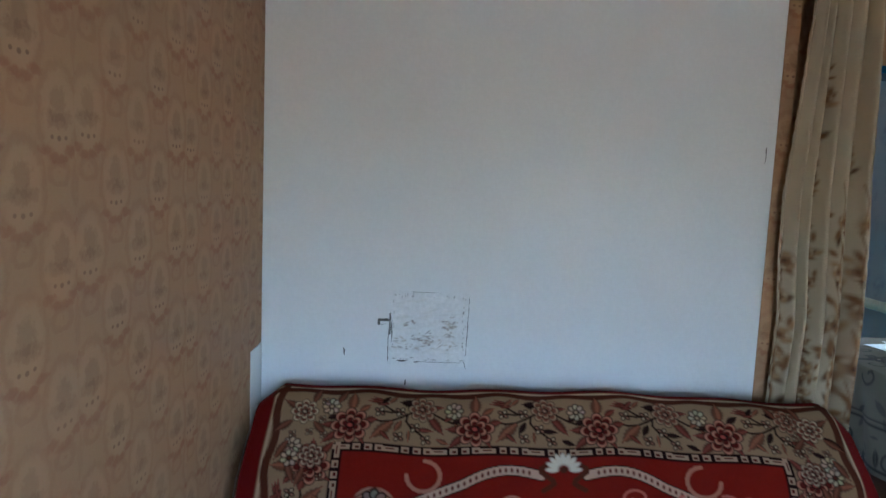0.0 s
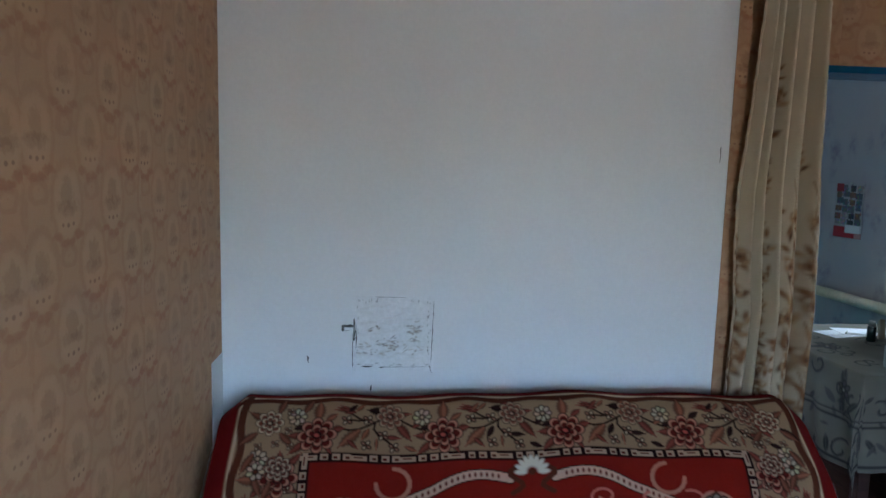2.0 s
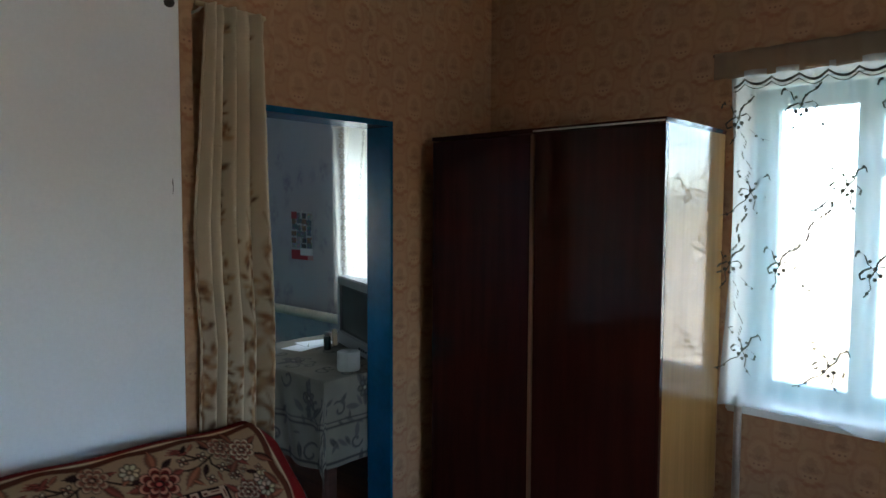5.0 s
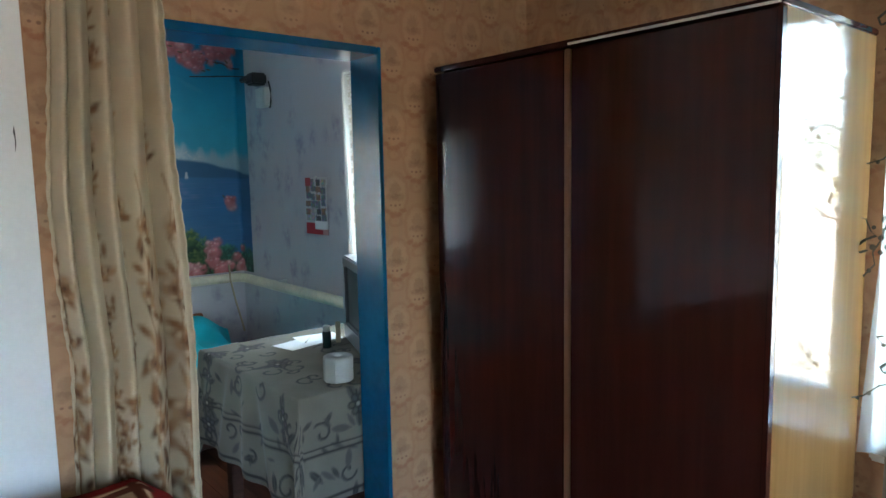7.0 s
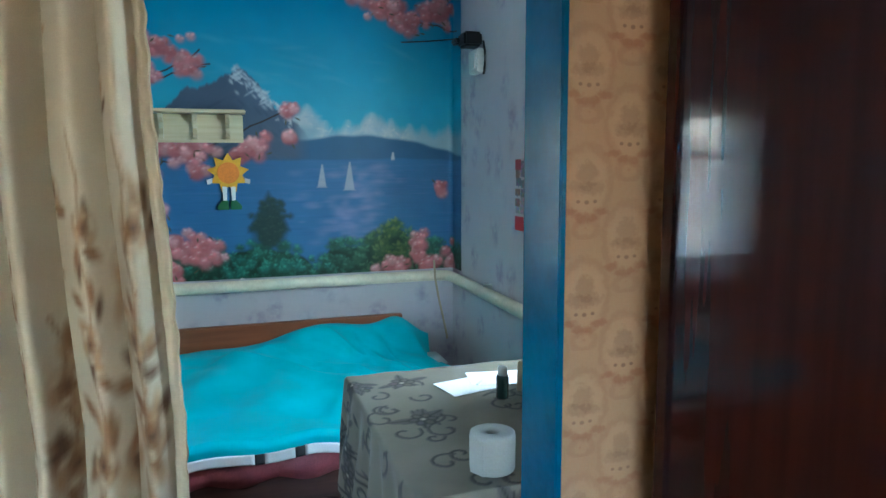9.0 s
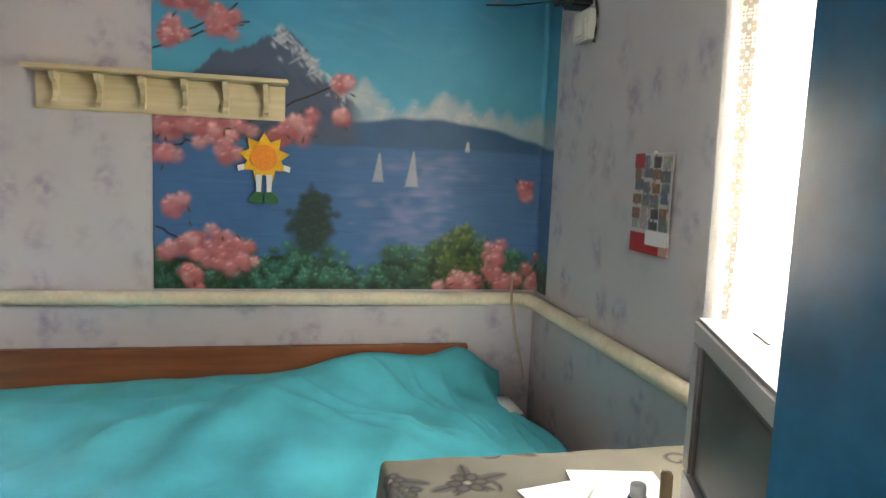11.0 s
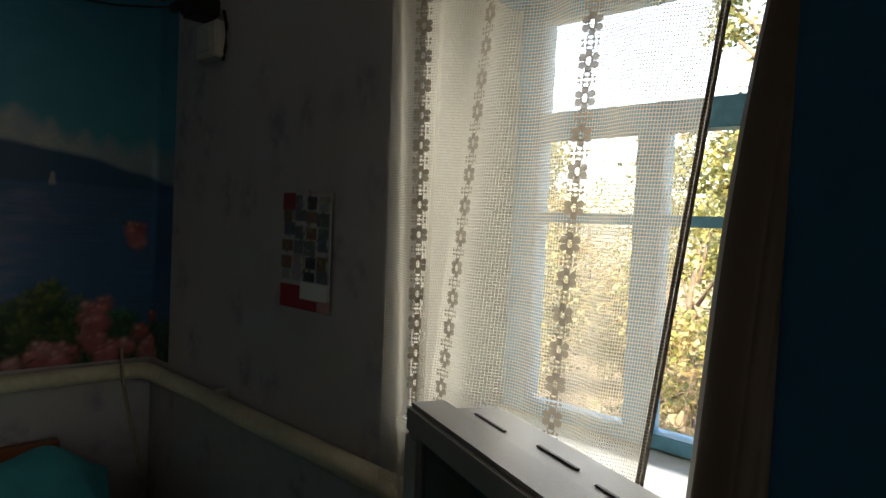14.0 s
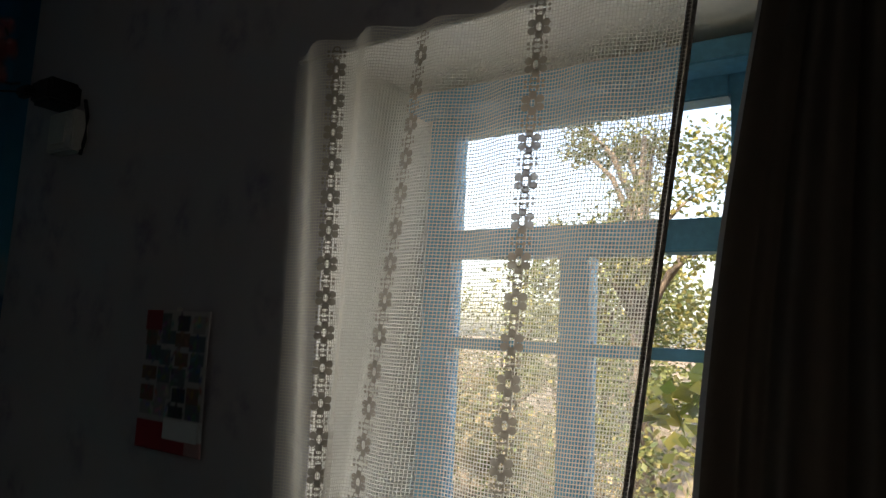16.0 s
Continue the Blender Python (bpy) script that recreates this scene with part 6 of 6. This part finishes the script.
    def spray(x, y, ux, uy, vx, vy):
        """One repeat of the floral border; p runs along it, q across it towards the middle, in weave steps."""
        at = lambda p, q: (x + (ux * p + vx * q) * S, y + (uy * p + vy * q) * S)

        def blade(p, q, p2, q2, w, col):
            (x0, y0), (x1, y1) = at(p, q), at(p2, q2)
            leafy_blade(x0, y0, math.hypot(x1 - x0, y1 - y0), w * S, math.atan2(y1 - y0, x1 - x0), col)

        def stem(*pts):
            c.stroke([at(*p) for p in pts], 0.0065, dark)

        wine, rust = (0.10, 0.022, 0.014), (0.135, 0.045, 0.022)
        stem((90, 150), (150, 162), (200, 155), (250, 130), (300, 100), (350, 90), (410, 100), (460, 130), (510, 155))
        stem((240, 110), (200, 95), (160, 70), (120, 50))
        stem((280, 112), (275, 150), (300, 185), (340, 210), (380, 245))
        stem((150, 105), (200, 108), (240, 100))
        blade(0, 105, 5, 0, 78, rust)
        blade(-60, 190, -145, 185, 60, wine)
        blade(-50, 220, -130, 285, 62, wine)
        blade(40, 235, 75, 290, 40, wine)
        blade(70, 165, 130, 150, 60, wine)
        blade(205, 160, 105, 258, 78, rust)
        blade(385, 110, 460, 212, 66, wine)
        for k in range(5):
            blade(180, 60, 75 + 14 * k, 15 + 17 * abs(k - 2) + 5 * k, 30, wine)
        blade(225, 15, 180, 60, 32, rust)
        blade(330, 50, 240, 45, 66, dark)
        blade(380, 70, 460, 62, 40, wine)
        blade(290, 200, 290, 260, 26, rust)
        for p, q, p2, q2, w in ((470, 140, 545, 70, 58), (520, 160, 590, 230, 54), (250, 150, 215, 215, 44), (330, 190, 410, 195, 40), (150, 60, 190, 15, 36), (40, 110, 95, 75, 48), (-60, 140, -120, 150, 46), (300, 30, 345, 5, 34), (430, 240, 490, 270, 38), (150, 215, 200, 262, 36)):
            blade(p, q, p2, q2, w, r.choice((wine, dark, rust)))
        bloom(*at(0, 190), 88 * S, dred, (0.34, 0.14, 0.085), (0.30, 0.05, 0.035))
        bloom(*at(355, 76), 66 * S, (0.14, 0.045, 0.025), (0.31, 0.19, 0.11), (0.30, 0.16, 0.10))
        c.petals(*at(-105, 85), 50 * S, 8, (0.34, 0.25, 0.16), dark, (0.30, 0.20, 0.12), r)
        for p, q in ((140, 108), (245, 100), (320, 182), (240, 238), (375, 246)):
            small_flower(*at(p, q), 33 * S)

    for side in range(4):
        length = (KW if side % 2 == 0 else KH)
        start = length / 2 - 0.266 if side % 2 == 0 else length / 2 - 0.30
        d = 0.092
        for k in range(-1, 3) if side % 2 == 0 else range(0, 2):
            a = start + 0.39 * k
            ux, uy = ((1, 0), (0, 1), (1, 0), (0, 1))[side]
            vx, vy = ((0, 1), (-1, 0), (0, -1), (1, 0))[side]
            spray(*((a, d), (KW - d, a), (a, KH - d), (d, a))[side], ux, uy, vx, vy)
    for sx in (0, 1):
        for sy in (0, 1):
            fx, fy = (1, -1)[sx], (1, -1)[sy]
            at = lambda p, q: (sx * KW + fx * p, sy * KH + fy * q)
            for p, q, ln, a in ((0.16, 0.16, 0.07, 3.6), (0.13, 0.20, 0.06, 2.4), (0.19, 0.13, 0.06, 5.0), (0.20, 0.20, 0.06, 0.8), (0.13, 0.27, 0.07, 2.0), (0.19, 0.28, 0.06, 0.6), (0.14, 0.34, 0.07, 1.2), (0.19, 0.36, 0.06, 1.9), (0.27, 0.13, 0.05, 5.2)):
                leafy_blade(*at(p, q), ln, 0.036, math.atan2(fy * math.sin(a), fx * math.cos(a)), (0.095, 0.03, 0.016))
            bloom(*at(0.165, 0.165), 0.040, (0.12, 0.035, 0.02), cream, (0.36, 0.24, 0.15))
            bloom(*at(0.21, 0.315), 0.036, (0.08, 0.022, 0.014), (0.36, 0.25, 0.16), cream)
            c.petals(*at(0.145, 0.325), 0.030, 7, (0.34, 0.25, 0.16), dark, brown, r)
            for p, q in ((0.225, 0.125), (0.14, 0.245), (0.19, 0.235), (0.235, 0.245), (0.225, 0.19), (0.24, 0.385)):
                small_flower(*at(p, q), 0.016)

    # arches and scrolls on the red field
    cx = KW / 2
    for sgn in (-1, 1):
        for e in (b + 0.02, KH - b - 0.02):
            s = 1 if e < KH / 2 else -1
            pts = [(cx + sgn * (0.07 + 0.42 * t), e + s * (0.055 - 0.018 * math.sin(3.1 * min(1, t * 1.8)) + 0.125 * t ** 2.2)) for t in [i / 24 for i in range(25)]]
            c.stroke(pts, 0.036, dark)
            c.stroke(pts, 0.028, (0.40, 0.25, 0.17))
            for i in range(2, 24):
                c.ellipse(pts[i][0], pts[i][1], 0.006, 0.011, 0, dred)
            c.stroke([(cx + sgn * (0.05 + 0.02 * math.sin(q)), e + s * (0.02 + 0.012 * q)) for q in range(8)], 0.016, brown)
            for k in range(16):
                x, y, a0 = cx + sgn * r.uniform(0.05, 0.58), e + s * r.uniform(0.12, 0.30), r.uniform(0, 6.28)
                c.stroke([(x + 0.045 * (1 - 0.6 * t) * math.cos(a0 + 4 * t), y + 0.035 * (1 - 0.6 * t) * math.sin(a0 + 4 * t)) for t in [i / 12 for i in range(13)]], 0.008, r.choice((pink, (0.36, 0.16, 0.10))))
            c.stroke([(cx + sgn * (0.42 + 0.05 * math.cos(a)), e + s * (0.06 + 0.05 * math.sin(a))) for a in [i / 3 for i in range(15)]], 0.012, (0.30, 0.13, 0.08))
            for k in range(5):
                c.leaf(cx + sgn * 0.56, e + s * 0.11, 0.07, (k - 2) * 0.5 + (math.pi / 2 if s > 0 else -math.pi / 2), (0.28, 0.14, 0.09), brown)
            c.petals(cx + sgn * 0.56, e + s * 0.16, 0.045, 8, (0.17, 0.13, 0.09), dark, (0.28, 0.20, 0.13), r)
    for e in (b + 0.055, KH - b - 0.055):
        for k in range(9):
            a = math.pi * (k / 8) if e < KH / 2 else -math.pi * (k / 8)
            c.ellipse(cx + 0.036 * math.cos(a), e + (-0.036 if e < KH / 2 else 0.036) * abs(math.sin(a)), 0.024, 0.010, -a, (0.52, 0.46, 0.36))
        c.ellipse(cx, e, 0.014, 0.012, 0, brown)
    return c


carpet_canvas = paint_carpet()


def carpet_path(s):
    """Side view of the draped carpet, s metres from its upper rim behind the backrest."""
    keys_s = np.array([0.0, 0.10, 0.15, 0.19, 0.42, 0.62, 0.74, 1.05, 1.14, 1.40]) - 0.09
    keys_y = np.array([2.40, 2.30, 2.255, 2.205, 2.035, 1.955, 1.86, 1.56, 1.42, 1.40])
    keys_z = np.array([0.79, 0.814, 0.824, 0.818, 0.670, 0.52, 0.475, 0.468, 0.455, 0.18])
    return np.interp(s, keys_s, keys_y), np.interp(s, keys_s, keys_z)


def carpet_place(u, v):
    s = v * KH
    acc_y, acc_z = 0, 0
    for d in (-0.03, -0.015, 0.0, 0.015, 0.03):
        yy, zz = carpet_path(np.clip(s + d, 0, KH))
        acc_y, acc_z = acc_y + yy / 5, acc_z + zz / 5
    spread = np.clip((s - 0.15) / 0.5, 0, 1)
    x = 0.662 + (u - 0.5) * (KW + 0.03 * spread)
    over = np.clip(np.abs(u - 0.5) * KW - 0.895, 0, 1)
    z = acc_z - 0.9 * over - 0.006 * np.sin(u * 8) + 0.004 * np.sin(u * 31 + 2)
    return x, acc_y + 0.006 * np.sin(u * 13), z


carpet = grid_mesh("carpet", carpet_place, 485, 325, CARPET, colors=carpet_canvas.c, thick=0.009)
tagged(carpet, "red and beige floral carpet draped over the sofa", "carpet")
rnd = random.Random(2)
for sgn in (0.0, 1.0):
    bm = bmesh.new()
    for k in range(110):
        v = 0.12 + 0.85 * k / 109
        p = Vector([float(np.asarray(q)) for q in carpet_place(np.array(sgn), np.array(v))])
        d = Vector((-1 if sgn == 0 else 1, 0, 0))
        ribbon(bm, [p, p + 0.012 * d + Vector((0, rnd.uniform(-0.004, 0.004), -0.012)), p + 0.016 * d + Vector((0, rnd.uniform(-0.01, 0.01), -0.034))], [Vector((0, 0.0022, 0))] * 3)
    part("fringe", bm, TRIM_WHITE, carpet, "pale knotted fringe")

# ---- garden outside ----
tagged(part("ground", block(-300, 600, -400, 400, -0.75, -0.55), EARTH), "dry garden earth with low grass", "ground", kind="structure")
tagged(part("sub_floor", block(WEST_B - 0.3, OUT, SOUTH - 0.3, NORTH + 0.36, -0.6, -0.03), FACADE), "plinth under the house", "plinth", kind="structure")


def leaves(bm, rnd, place, count, size):
    for k in range(count):
        p, n = place(rnd)
        a = Vector((rnd.uniform(-1, 1), rnd.uniform(-1, 1), rnd.uniform(-1, 0.6))).normalized()
        b = a.cross(n).normalized()
        s = size * rnd.uniform(0.6, 1.4)
        c = [p, p + 0.45 * s * a + 0.33 * s * b, p + s * a + 0.05 * s * n, p + 0.45 * s * a - 0.33 * s * b]
        bm.faces.new([bm.verts.new(q) for q in c])


def tree(name, x, y, h, spread, count, size, mt, label, seed, low=0.25):
    """Tapered trunk, limbs, and a crown of many small leaves in uneven clumps."""
    rnd = random.Random(seed)
    t = thing(name, (x, y, -0.55), label, "tree" if h > 2.2 else "shrub")
    g = -0.55
    bm = tube([(x, y, g), (x + 0.05, y + 0.04, g + 0.3 * h), (x - 0.04, y + 0.08, g + 0.6 * h), (x, y, g + 0.9 * h)], lambda q: 0.035 * h * (1 - 0.8 * q), 9)
    clumps = []
    for k in range(max(14, int(7 * h))):
        a, q = rnd.uniform(0, 6.28), rnd.uniform(low, 1.0)
        rr = spread * math.sqrt(rnd.random()) * (1.15 - 0.55 * q)
        c = Vector((x + rr * math.cos(a), y + rr * math.sin(a), g + q * h))
        clumps.append((c, spread * rnd.uniform(0.14, 0.34)))
        if k % 2 == 0:
            s = Vector((x, y, g + q * h * 0.7))
            tube([s, (s + c) / 2 + Vector((0, 0, 0.05 * h)), c], lambda q: 0.012 * h * (1 - 0.75 * q), 6, bm)
    part("trunk", bm, BARK, t, smooth=True)
    bm = bmesh.new()

    def place(r):
        c, s = r.choice(clumps)
        d = Vector((r.gauss(0, 0.55), r.gauss(0, 0.55), r.gauss(0, 0.45)))
        return c + d * s, Vector((r.uniform(-1, 1), r.uniform(-1, 1), 1)).normalized()

    leaves(bm, rnd, place, count, size)
    part("crown", bm, mt, t)
    return t


tree("garden_tree", 11.0, 5.4, 5.4, 1.6, 8000, 0.09, LEAF_GREEN, "yellowing autumn tree in the garden", 1)
tree("garden_tree", 12.5, 11.6, 4.3, 2.0, 9000, 0.11, LEAF_GREEN, "half-yellow autumn tree in the garden", 2)
tree("garden_tree", 16.0, 15.0, 4.6, 2.6, 8000, 0.14, LEAF_GREEN, "half-yellow autumn tree in the garden", 4)
tree("garden_tree", 14.0, -2.0, 5.4, 2.6, 5000, 0.16, LEAF_GREEN, "half-yellow autumn tree in the garden", 5)
tree("garden_tree", 17.0, 8.0, 3.8, 3.0, 9000, 0.14, LEAF_GREEN, "half-yellow autumn tree in the garden", 6)
for k, (x, y, h, s, mt) in enumerate(((8.0, 7.2, 2.0, 1.1, LEAF_GREEN), (9.0, 5.6, 2.2, 1.2, LEAF_GREEN), (7.0, 5.2, 1.5, 0.9, LEAF_DRY), (10.0, 11.0, 2.1, 1.4, LEAF_GREEN), (7.4, 3.6, 1.9, 0.9, LEAF_GREEN), (11.5, 7.5, 2.6, 1.5, LEAF_GREEN), (6.4, 6.2, 1.5, 0.8, LEAF_DRY), (9.6, 8.6, 2.4, 1.3, LEAF_DRY), (13.0, 9.5, 2.6, 1.7, LEAF_DRY))):
    tree("garden_shrub", x, y, h, s, 5200, 0.06, mt, "dense autumn shrub in the garden", 30 + k, 0.05)
tree("yellow_shrub", 4.85, 3.30, 1.95, 0.34, 320, 0.11, LEAF_YELLOW, "bright yellow leafy shrub just outside the window", 50, 0.1)
tree("yellow_shrub", 5.7, 3.2, 2.0, 0.5, 520, 0.10, LEAF_YELLOW, "bright yellow leafy shrub just outside the window", 51, 0.1)
bm = bmesh.new()
rnd = random.Random(9)
for k in range(9000):
    x, y = 4.4 + 14 * rnd.random() ** 1.4, rnd.uniform(-1, 16)
    h, a = rnd.uniform(0.08, 0.42), rnd.uniform(0, 6.28)
    w, l = Vector((math.cos(a), math.sin(a), 0)) * 0.008, Vector((rnd.uniform(-0.15, 0.15), rnd.uniform(-0.15, 0.15), h))
    p = Vector((x, y, -0.55))
    bm.faces.new([bm.verts.new(q) for q in (p - w, p + w, p + l)])
tagged(part("dry_grass", bm, LEAF_DRY), "dry grass and weeds covering the garden ground", "grass", kind="stuff")

# ---- floor boards, last ----
floor = thing("floor", (1.4, 1.8, 0.0), "red-brown painted plank floor through both rooms", "floor", kind="structure")
part("joist_bed", block(WEST_B, EAST, SOUTH, NORTH, -0.03, -0.022), DARK_WOOD, floor)
PLANK = 0.125
bm = block(-PLANK / 2 + 0.0012, PLANK / 2 - 0.0012, SOUTH + 0.002, NORTH - 0.002, -0.022, 0.0, 0.0015)
first = part("plank", bm, BOARD, floor)
first.matrix_basis = Matrix.Translation((WEST_B + PLANK / 2, 0, 0))
for k in range(1, int((EAST - WEST_B) / PLANK)):
    p = new("plank", first.data)
    p.parent = floor
    p.matrix_parent_inverse = floor.matrix_basis.inverted()
    p.matrix_basis = Matrix.Translation((WEST_B + PLANK * (k + 0.5), 0, 0))
bm = bmesh.new()
for x0, x1, y0, y1 in ((1.47, DOOR_L - 0.012, FRONT - 0.016, FRONT), (DOOR_R + 0.012, EAST, FRONT - 0.016, FRONT), (EAST - 0.016, EAST, SOUTH, FRONT - 0.016), (WEST_A, WEST_A + 0.016, SOUTH, STOVE), (EAST - 0.02, EAST - 0.004, BACK, NORTH), (WEST_B, EAST - 0.02, NORTH - 0.016, NORTH)):
    box(bm, x0, x1, y0, y1, 0.0, 0.07, 0.003)
tagged(part("baseboard", bm, BOARD), "red-brown painted skirting board", "baseboard", kind="structure")
